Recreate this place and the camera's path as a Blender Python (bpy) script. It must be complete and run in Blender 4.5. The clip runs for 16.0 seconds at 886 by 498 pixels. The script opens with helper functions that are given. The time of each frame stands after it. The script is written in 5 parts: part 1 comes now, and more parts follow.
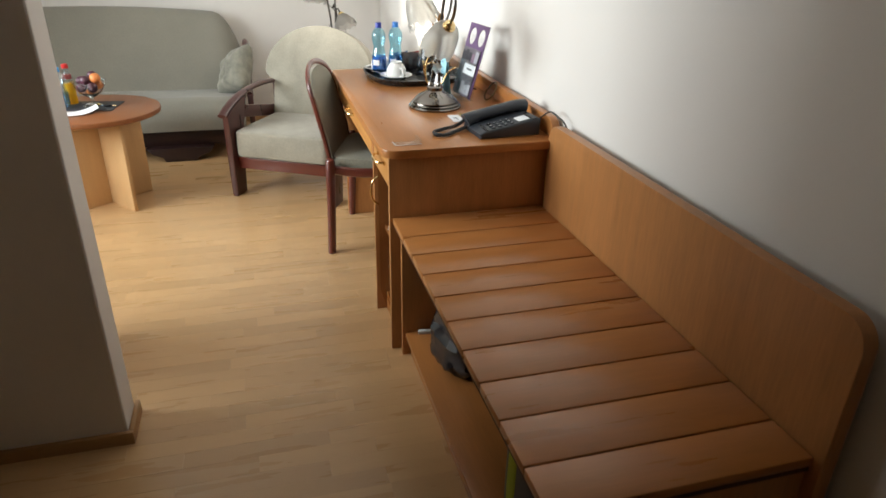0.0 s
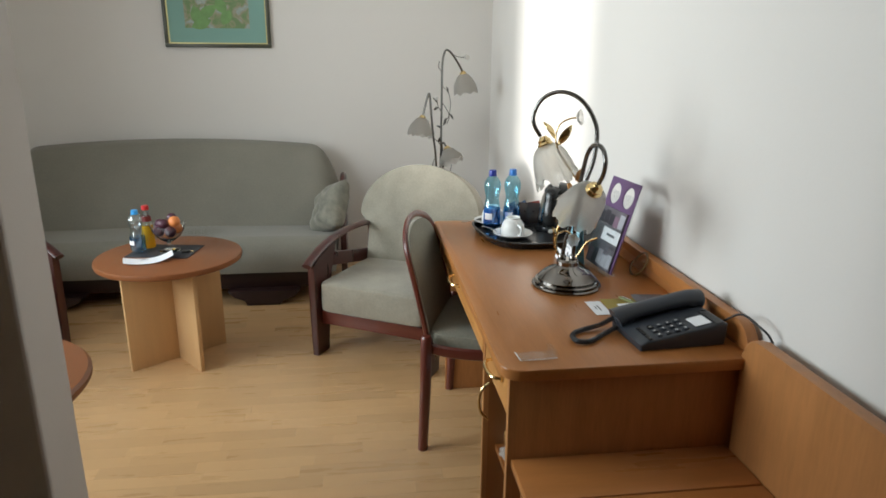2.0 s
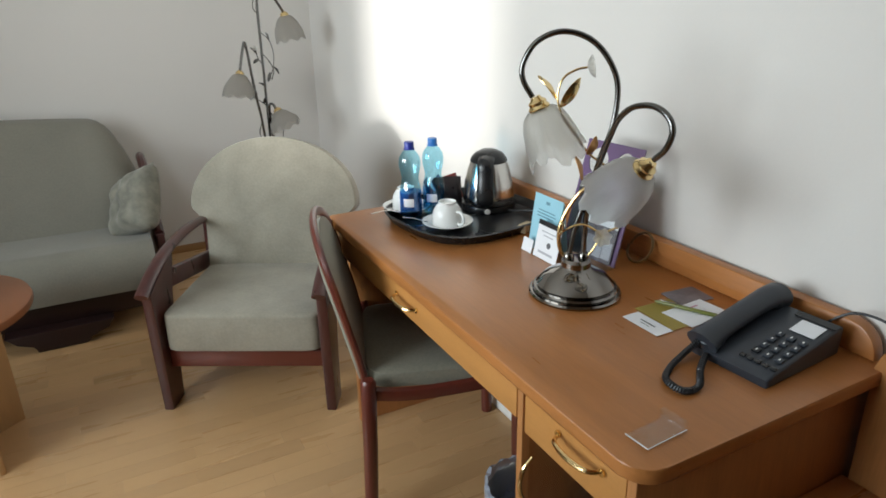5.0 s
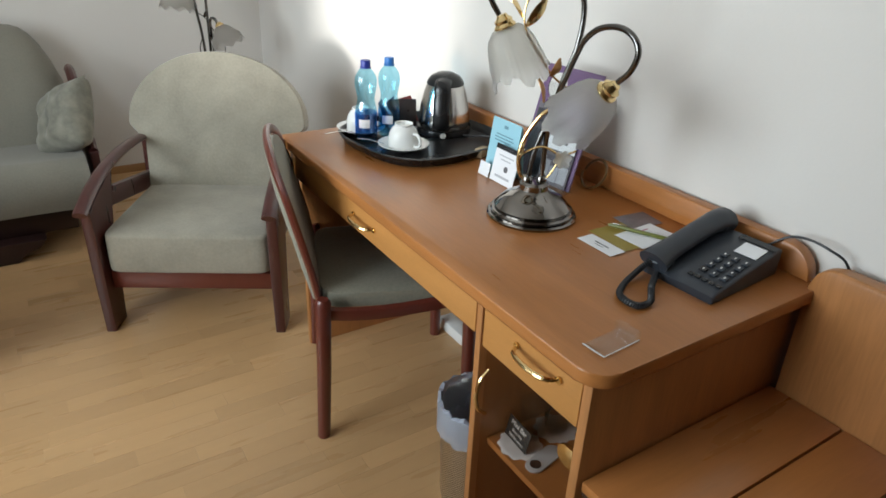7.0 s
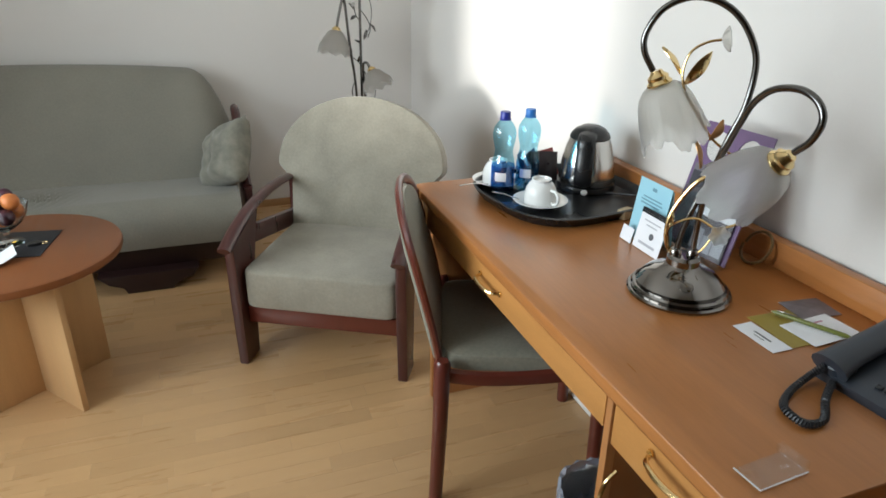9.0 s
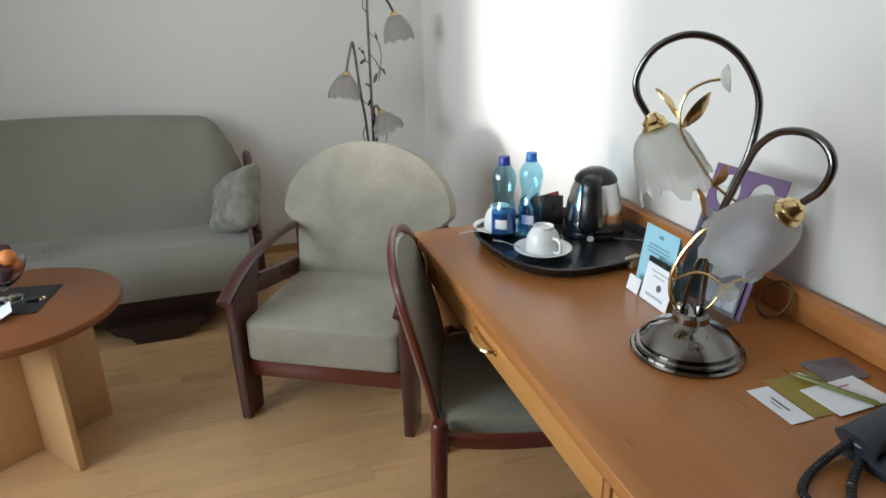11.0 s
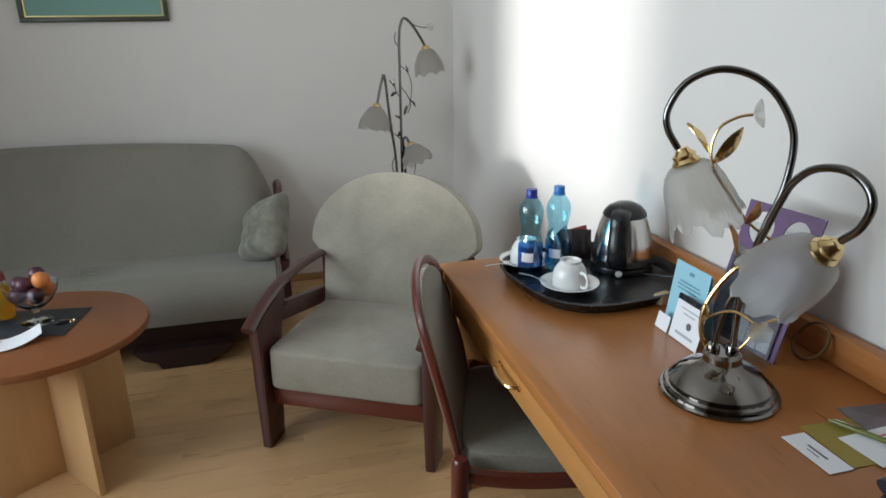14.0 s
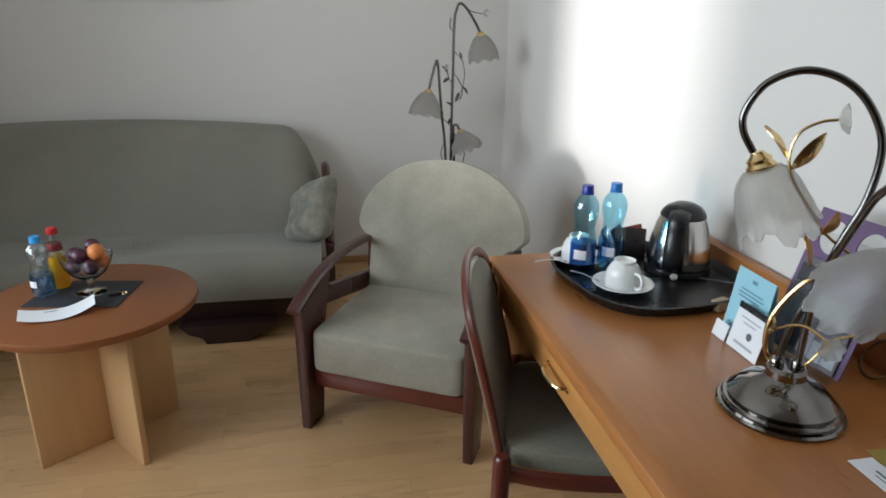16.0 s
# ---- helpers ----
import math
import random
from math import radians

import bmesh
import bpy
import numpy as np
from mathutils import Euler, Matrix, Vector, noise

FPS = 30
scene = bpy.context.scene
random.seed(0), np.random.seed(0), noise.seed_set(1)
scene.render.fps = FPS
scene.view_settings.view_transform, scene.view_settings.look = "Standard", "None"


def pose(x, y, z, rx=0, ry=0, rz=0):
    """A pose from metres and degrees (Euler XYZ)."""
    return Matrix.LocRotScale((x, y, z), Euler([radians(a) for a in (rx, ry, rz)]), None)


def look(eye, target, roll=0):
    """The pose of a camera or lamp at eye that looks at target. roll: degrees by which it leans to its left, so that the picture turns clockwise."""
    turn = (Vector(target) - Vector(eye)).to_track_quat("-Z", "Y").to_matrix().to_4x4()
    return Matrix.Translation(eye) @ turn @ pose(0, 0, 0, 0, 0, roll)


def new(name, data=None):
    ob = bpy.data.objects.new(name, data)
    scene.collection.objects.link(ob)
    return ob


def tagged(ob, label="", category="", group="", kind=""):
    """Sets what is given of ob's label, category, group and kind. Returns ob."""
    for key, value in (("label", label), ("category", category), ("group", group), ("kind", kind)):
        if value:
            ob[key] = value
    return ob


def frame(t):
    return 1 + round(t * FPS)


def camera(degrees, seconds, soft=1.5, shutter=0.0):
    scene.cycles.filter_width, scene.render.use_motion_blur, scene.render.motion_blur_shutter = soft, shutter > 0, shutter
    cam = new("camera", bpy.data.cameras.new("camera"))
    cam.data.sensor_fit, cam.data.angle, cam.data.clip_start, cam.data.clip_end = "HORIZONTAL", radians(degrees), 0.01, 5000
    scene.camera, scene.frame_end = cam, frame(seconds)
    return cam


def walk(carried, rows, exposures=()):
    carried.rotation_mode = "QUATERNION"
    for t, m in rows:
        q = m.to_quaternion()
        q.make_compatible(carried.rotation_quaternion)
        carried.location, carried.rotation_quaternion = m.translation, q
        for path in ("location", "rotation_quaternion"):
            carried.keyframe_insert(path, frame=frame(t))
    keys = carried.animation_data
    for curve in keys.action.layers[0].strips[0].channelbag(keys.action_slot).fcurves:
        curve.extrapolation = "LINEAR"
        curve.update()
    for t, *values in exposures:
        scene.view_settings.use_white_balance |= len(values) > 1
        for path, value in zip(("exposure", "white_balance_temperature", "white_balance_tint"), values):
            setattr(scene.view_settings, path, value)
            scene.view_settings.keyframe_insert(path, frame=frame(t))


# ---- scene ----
cam = camera(67.4, 16.0, soft=1.6, shutter=0.4)
PATH = [
    (0, (-0.979, -1.702, 1.399), (-0.486, 0.032, 0.534), 1.1),
    (0.5, (-1.004, -1.546, 1.411), (-0.492, 0.175, 0.53), 2.2),
    (1, (-1.026, -1.364, 1.437), (-0.507, 0.456, 0.79), 1.1),
    (1.5, (-1.0, -1.205, 1.429), (-0.577, 0.667, 0.868), 2.0),
    (2, (-0.914, -1.006, 1.437), (-0.672, 0.898, 0.873), 0.4),
    (2.5, (-0.914, -0.832, 1.422), (-0.592, 1.058, 0.852), -0.2),
    (3, (-1.015, -0.63, 1.42), (-0.506, 1.197, 0.785), -1.1),
    (5.5, (-1.211, -0.232, 1.411), (-0.247, 1.369, 0.697), 0.2),
    (6, (-1.219, -0.225, 1.394), (-0.153, 1.302, 0.665), 1.5),
    (6.5, (-1.241, -0.231, 1.39), (-0.189, 1.241, 0.537), 2.4),
    (7, (-1.26, -0.245, 1.385), (-0.277, 1.247, 0.487), 2.5),
    (7.5, (-1.27, -0.251, 1.388), (-0.299, 1.241, 0.477), 2.3),
    (8, (-1.277, -0.235, 1.392), (-0.337, 1.303, 0.525), 2.9),
    (8.5, (-1.246, -0.194, 1.391), (-0.478, 1.454, 0.558), 2.0),
    (9, (-1.18, -0.142, 1.4), (-0.553, 1.574, 0.586), 0.8),
    (11.5, (-1.059, -0.077, 1.407), (-0.51, 1.728, 0.743), -1.7),
    (12, (-1.056, -0.093, 1.409), (-0.508, 1.733, 0.806), -2.1),
    (12.5, (-1.048, -0.094, 1.407), (-0.522, 1.75, 0.841), -0.6),
    (13, (-1.051, -0.09, 1.406), (-0.533, 1.762, 0.859), -1.2),
    (13.5, (-1.057, -0.075, 1.404), (-0.557, 1.772, 0.821), -0.8),
    (14, (-1.054, -0.067, 1.401), (-0.573, 1.77, 0.776), -0.9),
    (14.5, (-1.058, -0.068, 1.401), (-0.594, 1.766, 0.753), 0.6),
    (15, (-1.06, -0.074, 1.403), (-0.616, 1.762, 0.745), 0.0),
    (15.5, (-1.067, -0.049, 1.406), (-0.64, 1.79, 0.748), 0.3),
    (16, (-1.077, -0.033, 1.407), (-0.712, 1.818, 0.742), 0.8),
]
EXPOSURES = [(0.0, 0.48, 6700, 9), (0.6, 0.40, 6650, 9), (1.2, 0.18, 6550, 9), (2.0, -0.12, 6410, 7), (3.0, -0.22, 6360, 7), (5.5, -0.27, 6310, 7), (6.3, -0.28, 6310, 7), (7.0, -0.16, 6310, 7), (9.0, -0.13, 6260, 7), (11.5, -0.27, 6110, 7), (12.3, -0.29, 6090, 7), (13.0, -0.48, 6070, 8), (14.0, -0.50, 6060, 8), (16.0, -0.50, 6060, 8)]
walk(cam, [(t, look(eye, target, roll)) for t, eye, target, roll in PATH], EXPOSURES)

# ---- world, sun, window light and added fill light ----
SUN_ELEV, SUN_SLOPE = 2.0, 0.42      # low sun; slope: run in y for each metre in x
LEFT_X, BACK_Y, WALL_X, NEAR_Y, CEIL = -3.45, 3.74, 0.02, -2.7, 2.62
WIN = (0.20, 1.40, 0.84, 2.30)       # y0, y1, z0, z1 of the window in the left wall

world = bpy.data.worlds.new("world")
scene.world = world
world.use_nodes = True
wn = world.node_tree
sky = wn.nodes.new("ShaderNodeTexSky")
sky.sky_type = "NISHITA"
sky.sun_disc = False
sky.sun_elevation = radians(25)
sky.sun_rotation = math.atan2(-1.0, -SUN_SLOPE)
wn.links.new(sky.outputs[0], wn.nodes["Background"].inputs["Color"])
wn.nodes["Background"].inputs["Strength"].default_value = 0.12

sun = new("sun", bpy.data.lights.new("sun", "SUN"))
sun.data.energy, sun.data.angle, sun.data.color = 4.3, radians(6.5), (1.0, 0.97, 0.93)
sd = Vector((1.0, SUN_SLOPE, -math.tan(radians(SUN_ELEV)))).normalized()
sun.matrix_world = Matrix.Translation((-6, 0, 3)) @ sd.to_track_quat("-Z", "Y").to_matrix().to_4x4()

lamp_data = bpy.data.lights.new("window_light", "AREA")
lamp_data.shape, lamp_data.size, lamp_data.size_y = "RECTANGLE", WIN[1] - WIN[0] - 0.04, WIN[3] - WIN[2] - 0.04
lamp_data.energy, lamp_data.color = 50.0, (0.845, 0.937, 0.995)
lamp_data.spread = radians(150)
window_light = new("window_light", lamp_data)
window_light.matrix_world = look((LEFT_X - 0.03, (WIN[0] + WIN[1]) / 2, (WIN[2] + WIN[3]) / 2), (0, (WIN[0] + WIN[1]) / 2, (WIN[2] + WIN[3]) / 2))
FILL_WIN = (1.56, 2.50, 0.85, 2.25)      # unseen second opening, added to hold a fill lamp
# added fill: brightens the bench and the near part of the wall
fill_lamp = bpy.data.lights.new("fill_light", "AREA")
fill_lamp.shape, fill_lamp.size, fill_lamp.size_y = "RECTANGLE", FILL_WIN[1] - FILL_WIN[0] - 0.04, FILL_WIN[3] - FILL_WIN[2] - 0.04
fill_lamp.energy, fill_lamp.color = 17.0, (0.845, 0.937, 0.995)
fill_lamp.spread = radians(95)
fill_light = new("fill_light", fill_lamp)
fill_light.matrix_world = look((LEFT_X - 0.03, (FILL_WIN[0] + FILL_WIN[1]) / 2, (FILL_WIN[2] + FILL_WIN[3]) / 2), (0, (FILL_WIN[0] + FILL_WIN[1]) / 2, (FILL_WIN[2] + FILL_WIN[3]) / 2))


# ---- materials ----
def material(name, color, rough=0.5, metal=0.0, vary=0.12, scale=6.0, stretch=(1, 1, 1), bump=0.0, bump_scale=80.0,
             fine=0.0, random_amount=0.0, spec=0.5, rough_vary=0.08, sheen=0.0, coat=0.0):
    m = bpy.data.materials.new(name)
    m.use_nodes = True
    nt = m.node_tree
    b = nt.nodes["Principled BSDF"]
    tc = nt.nodes.new("ShaderNodeTexCoord")
    mp = nt.nodes.new("ShaderNodeMapping")
    mp.inputs["Scale"].default_value = stretch
    nt.links.new(tc.outputs["Object"], mp.inputs["Vector"])
    shift = None
    if random_amount:
        oi = nt.nodes.new("ShaderNodeObjectInfo")
        geo = nt.nodes.new("ShaderNodeNewGeometry")
        add = nt.nodes.new("ShaderNodeMath")
        add.operation = "ADD"
        nt.links.new(oi.outputs["Random"], add.inputs[0])
        nt.links.new(geo.outputs["Random Per Island"], add.inputs[1])
        frac = nt.nodes.new("ShaderNodeMath")
        frac.operation = "FRACT"
        nt.links.new(add.outputs[0], frac.inputs[0])
        shift = frac.outputs[0]
        mul = nt.nodes.new("ShaderNodeMath")
        mul.operation = "MULTIPLY"
        mul.inputs[1].default_value = 37.0
        nt.links.new(shift, mul.inputs[0])
        nt.links.new(mul.outputs[0], mp.inputs["Location"])
    n1 = nt.nodes.new("ShaderNodeTexNoise")
    n1.inputs["Scale"].default_value, n1.inputs["Detail"].default_value = scale, 5
    nt.links.new(mp.outputs[0], n1.inputs["Vector"])
    n2 = nt.nodes.new("ShaderNodeTexNoise")
    n2.inputs["Scale"].default_value, n2.inputs["Detail"].default_value = bump_scale, 3
    nt.links.new(mp.outputs[0], n2.inputs["Vector"])

    def maths(op, a, c):
        k = nt.nodes.new("ShaderNodeMath")
        k.operation = op
        for i, v in enumerate((a, c)):
            if isinstance(v, (int, float)):
                k.inputs[i].default_value = v
            else:
                nt.links.new(v, k.inputs[i])
        return k.outputs[0]
    v = maths("MULTIPLY", maths("SUBTRACT", n1.outputs["Fac"], 0.5), 2.2 * vary)
    v = maths("ADD", v, maths("MULTIPLY", maths("SUBTRACT", n2.outputs["Fac"], 0.5), 2.2 * fine))
    if random_amount:
        v = maths("ADD", v, maths("MULTIPLY", maths("SUBTRACT", shift, 0.5), random_amount))
    hsv = nt.nodes.new("ShaderNodeHueSaturation")
    hsv.inputs["Color"].default_value = (*color, 1)
    nt.links.new(maths("ADD", v, 1.0), hsv.inputs["Value"])
    nt.links.new(hsv.outputs[0], b.inputs["Base Color"])
    nt.links.new(maths("ADD", maths("MULTIPLY", maths("SUBTRACT", n1.outputs["Fac"], 0.5), 2 * rough_vary), rough), b.inputs["Roughness"])
    b.inputs["Metallic"].default_value = metal
    b.inputs["Specular IOR Level"].default_value = spec
    b.inputs["Sheen Weight"].default_value = sheen
    b.inputs["Coat Weight"].default_value = coat
    b.inputs["Coat Roughness"].default_value = 0.15
    if bump:
        bp = nt.nodes.new("ShaderNodeBump")
        bp.inputs["Strength"].default_value, bp.inputs["Distance"].default_value = bump, 0.002
        nt.links.new(n2.outputs["Fac"], bp.inputs["Height"])
        nt.links.new(bp.outputs[0], b.inputs["Normal"])
    return m


def glassy(name, color, rough=0.02, trans=1.0, ior=1.45, alpha=1.0):
    m = bpy.data.materials.new(name)
    m.use_nodes = True
    b = m.node_tree.nodes["Principled BSDF"]
    b.inputs["Base Color"].default_value = (*color, 1)
    b.inputs["Roughness"].default_value = rough
    b.inputs["Transmission Weight"].default_value = trans
    b.inputs["IOR"].default_value = ior
    b.inputs["Alpha"].default_value = alpha
    return m


def thin_glass(name, tint, gloss=0.12, rough=0.03):
    """A clear sheet: see-through with a little gloss."""
    m = bpy.data.materials.new(name)
    m.use_nodes = True
    nt = m.node_tree
    nt.nodes.remove(nt.nodes["Principled BSDF"])
    t = nt.nodes.new("ShaderNodeBsdfTransparent")
    t.inputs["Color"].default_value = (*tint, 1)
    g = nt.nodes.new("ShaderNodeBsdfGlossy")
    g.inputs["Roughness"].default_value = rough
    mix = nt.nodes.new("ShaderNodeMixShader")
    mix.inputs[0].default_value = gloss
    nt.links.new(t.outputs[0], mix.inputs[1])
    nt.links.new(g.outputs[0], mix.inputs[2])
    nt.links.new(mix.outputs[0], nt.nodes["Material Output"].inputs["Surface"])
    return m


WALL_P = material("wall_paint", (0.700, 0.664, 0.624), 0.85, vary=0.03, scale=1.2, bump=0.12, bump_scale=160, fine=0.01)
# for unseen entrance walls: beige chosen to warm and dim the light they bounce
HALL_BOUNCE_P = material("warm_bounce_tint", (0.50, 0.385, 0.27), 0.8, vary=0.04, scale=1.2, bump=0.1, bump_scale=160)
CEIL_P = material("ceiling_paint", (0.82, 0.80, 0.76), 0.9, vary=0.03, scale=1.0)
DESK_Y = material("cherry_laminate", (0.42, 0.165, 0.047), 0.30, vary=0.20, scale=3.0, stretch=(7, 0.8, 7), fine=0.09, bump=0.03, bump_scale=22)
DESK_X = material("cherry_laminate_across", (0.42, 0.165, 0.047), 0.30, vary=0.20, scale=3.0, stretch=(0.8, 7, 7), fine=0.09, bump=0.03, bump_scale=22)
DESK_Z = material("cherry_laminate_upright", (0.40, 0.172, 0.057), 0.36, vary=0.22, scale=3.5, stretch=(9, 9, 0.8), fine=0.17, bump=0.03, bump_scale=22)
DESK_EDGE = material("cherry_edge_band", (0.50, 0.23, 0.065), 0.35, vary=0.12, scale=4, stretch=(6, 1, 6), fine=0.08)
GROOVE = material("dark_groove", (0.06, 0.025, 0.012), 0.7)
BEECH = material("beech_laminate", (0.58, 0.36, 0.17), 0.45, vary=0.10, scale=3.5, stretch=(9, 9, 0.8), fine=0.08)
TABLE_TOP = material("reddish_table_laminate", (0.22, 0.076, 0.025), 0.36, vary=0.16, scale=3.5, stretch=(9, 0.9, 9), fine=0.1)
DARK_MAHOG = material("dark_mahogany_stain", (0.055, 0.014, 0.012), 0.30, vary=0.25, scale=5, stretch=(4, 4, 1), fine=0.12, coat=0.3)
MAHOG = material("mahogany_stain", (0.115, 0.024, 0.015), 0.32, vary=0.22, scale=5, stretch=(4, 4, 1), fine=0.1, coat=0.3)
DARK_W = material("dark_plinth_wood", (0.022, 0.009, 0.008), 0.4, vary=0.2, scale=5, fine=0.1)
FABRIC = material("grey_green_velour", (0.272, 0.250, 0.198), 0.92, vary=0.30, scale=9, bump=0.4, bump_scale=120, fine=0.15, sheen=0.25)
FABRIC_SOFA = material("sofa_velour", (0.208, 0.194, 0.158), 0.92, vary=0.16, scale=4, bump=0.35, bump_scale=120, fine=0.11, sheen=0.2)
FABRIC_CHAIR = material("chair_velour", (0.23, 0.218, 0.165), 0.92, vary=0.2, scale=8, bump=0.4, bump_scale=120, fine=0.2, sheen=0.2)
FLOOR_M = material("oak_laminate", (0.545, 0.335, 0.160), 0.29, vary=0.065, scale=3.0, stretch=(0.9, 7, 6), fine=0.03, random_amount=0.17, bump_scale=30)
FLOOR_GAP = material("floor_joint", (0.46, 0.30, 0.15), 0.5)
BASE_M = material("beech_baseboard", (0.36, 0.20, 0.085), 0.42, vary=0.12, scale=4, fine=0.08)
CHROME = material("dark_chrome", (0.25, 0.235, 0.22), 0.045, 1.0, vary=0.05, rough_vary=0.015)
GUN = material("black_nickel", (0.16, 0.155, 0.15), 0.16, 1.0, vary=0.08, rough_vary=0.04)
BRASS = material("polished_brass", (0.79, 0.60, 0.30), 0.16, 1.0, vary=0.06, rough_vary=0.04)
STEEL = material("brushed_steel", (0.62, 0.60, 0.57), 0.17, 1.0, vary=0.06, rough_vary=0.04)
BLACK_P = material("black_plastic", (0.012, 0.012, 0.013), 0.28, vary=0.1)
BLACK_M = material("matt_black_plastic", (0.018, 0.018, 0.020), 0.45, vary=0.12, bump=0.05, bump_scale=300)
PHONE_M = material("charcoal_plastic", (0.030, 0.035, 0.045), 0.42, vary=0.1, bump=0.06, bump_scale=400)
PORCELAIN = material("white_porcelain", (0.80, 0.80, 0.78), 0.12, vary=0.02)
PAPER = material("white_paper", (0.80, 0.80, 0.82), 0.7, vary=0.02)
INK = material("grey_ink", (0.12, 0.12, 0.13), 0.7)
FROST_GREY = glassy("grey_frosted_glass", (0.70, 0.68, 0.65), 0.4, 0.9, 1.15)
FROST = glassy("frosted_glass", (0.80, 0.79, 0.76), 0.38, 0.92, 1.2)


# ---- building helpers ----
def bmn():
    return bmesh.new()


def box(bm, x0, y0, z0, x1, y1, z1, bev=0.0, seg=2, m=None):
    vs = [bm.verts.new((x, y, z)) for z in (z0, z1) for y in (y0, y1) for x in (x0, x1)]
    fs = [bm.faces.new([vs[i] for i in q]) for q in ((0, 2, 3, 1), (4, 5, 7, 6), (0, 1, 5, 4), (2, 6, 7, 3), (0, 4, 6, 2), (1, 3, 7, 5))]
    if bev:
        es = list({e for f in fs for e in f.edges})
        out = bmesh.ops.bevel(bm, geom=es, offset=bev, segments=seg, affect="EDGES", profile=0.5)
        vs = list({v for f in out["faces"] for v in f.verts} | {v for v in vs if v.is_valid})
    if m is not None:
        bmesh.ops.transform(bm, matrix=m, verts=vs)
    return vs


def prism(bm, pts, lo, hi, axis="z", bev=0.0, seg=2, m=None):
    """A flat outline pushed from lo to hi along an axis; the outline's pair runs x,y / y,z / x,z."""
    def at(p, h):
        return {"z": (p[0], p[1], h), "x": (h, p[0], p[1]), "y": (p[0], h, p[1])}[axis]
    a = [bm.verts.new(at(p, lo)) for p in pts]
    b = [bm.verts.new(at(p, hi)) for p in pts]
    n = len(pts)
    fs = [bm.faces.new(a[::-1]), bm.faces.new(b)] + [bm.faces.new((a[i], a[(i + 1) % n], b[(i + 1) % n], b[i])) for i in range(n)]
    vs = a + b
    if bev:
        es = list(set(fs[0].edges) | set(fs[1].edges))
        out = bmesh.ops.bevel(bm, geom=es, offset=bev, segments=seg, affect="EDGES", profile=0.5)
        vs = list({v for f in out["faces"] for v in f.verts} | {v for v in vs if v.is_valid})
    bmesh.ops.recalc_face_normals(bm, faces=[f for f in bm.faces])
    if m is not None:
        bmesh.ops.transform(bm, matrix=m, verts=vs)
    return vs


def spline(pts, k=6):
    """A smooth line through the points."""
    p = [Vector(q) for q in pts]
    p = [2 * p[0] - p[1]] + p + [2 * p[-1] - p[-2]]
    out = []
    for i in range(1, len(p) - 2):
        for j in range(k):
            t = j / k
            out.append(0.5 * (2 * p[i] + (p[i + 1] - p[i - 1]) * t + (2 * p[i - 1] - 5 * p[i] + 4 * p[i + 1] - p[i + 2]) * t * t
                              + (3 * p[i] - p[i - 1] - 3 * p[i + 1] + p[i + 2]) * t ** 3))
    out.append(p[-2])
    return out


def tube(bm, pts, r, n=8, flat=None):
    """A rod along a line; r a number or one per point; flat: (width, height) factors of the section."""
    pts = [Vector(p) for p in pts]
    rs = r if isinstance(r, (list, tuple)) else [r] * len(pts)
    side = None
    rings = []
    for i, p in enumerate(pts):
        d = (pts[min(i + 1, len(pts) - 1)] - pts[max(i - 1, 0)]).normalized()
        if side is None:
            side = d.cross(Vector((0, 0, 1)))
            if side.length < 1e-3:
                side = Vector((1, 0, 0))
        side = (side - d * side.dot(d)).normalized()
        up = side.cross(d)
        fw, fh = flat or (1, 1)
        rings.append([bm.verts.new(p + rs[i] * (fw * math.cos(2 * math.pi * j / n) * side + fh * math.sin(2 * math.pi * j / n) * up)) for j in range(n)])
    for a, b in zip(rings, rings[1:]):
        for j in range(n):
            bm.faces.new((a[j], a[(j + 1) % n], b[(j + 1) % n], b[j]))
    bm.faces.new(rings[0][::-1])
    bm.faces.new(rings[-1])
    return [v for q in rings for v in q]


def lathe(bm, prof, n=32, m=None, wave=None):
    """A turned shape of (radius, height) pairs; a radius of 0 closes it."""
    rings, vs = [], []
    for k, (r, z) in enumerate(prof):
        if r <= 1e-6:
            rings.append([bm.verts.new((0, 0, z))])
        else:
            rings.append([bm.verts.new((*(Vector((math.cos(2 * math.pi * j / n), math.sin(2 * math.pi * j / n))) * (r * (1 + (wave(k, j / n)[0] if wave else 0)))),
                                        z + (wave(k, j / n)[1] if wave else 0))) for j in range(n)])
        vs += rings[-1]
    for a, b in zip(rings, rings[1:]):
        for j in range(n):
            q = [a[j % len(a)], a[(j + 1) % len(a)], b[(j + 1) % len(b)], b[j % len(b)]]
            q = list(dict.fromkeys(q))
            if len(q) > 2:
                bm.faces.new(q)
    if m is not None:
        bmesh.ops.transform(bm, matrix=m, verts=vs)
    return vs


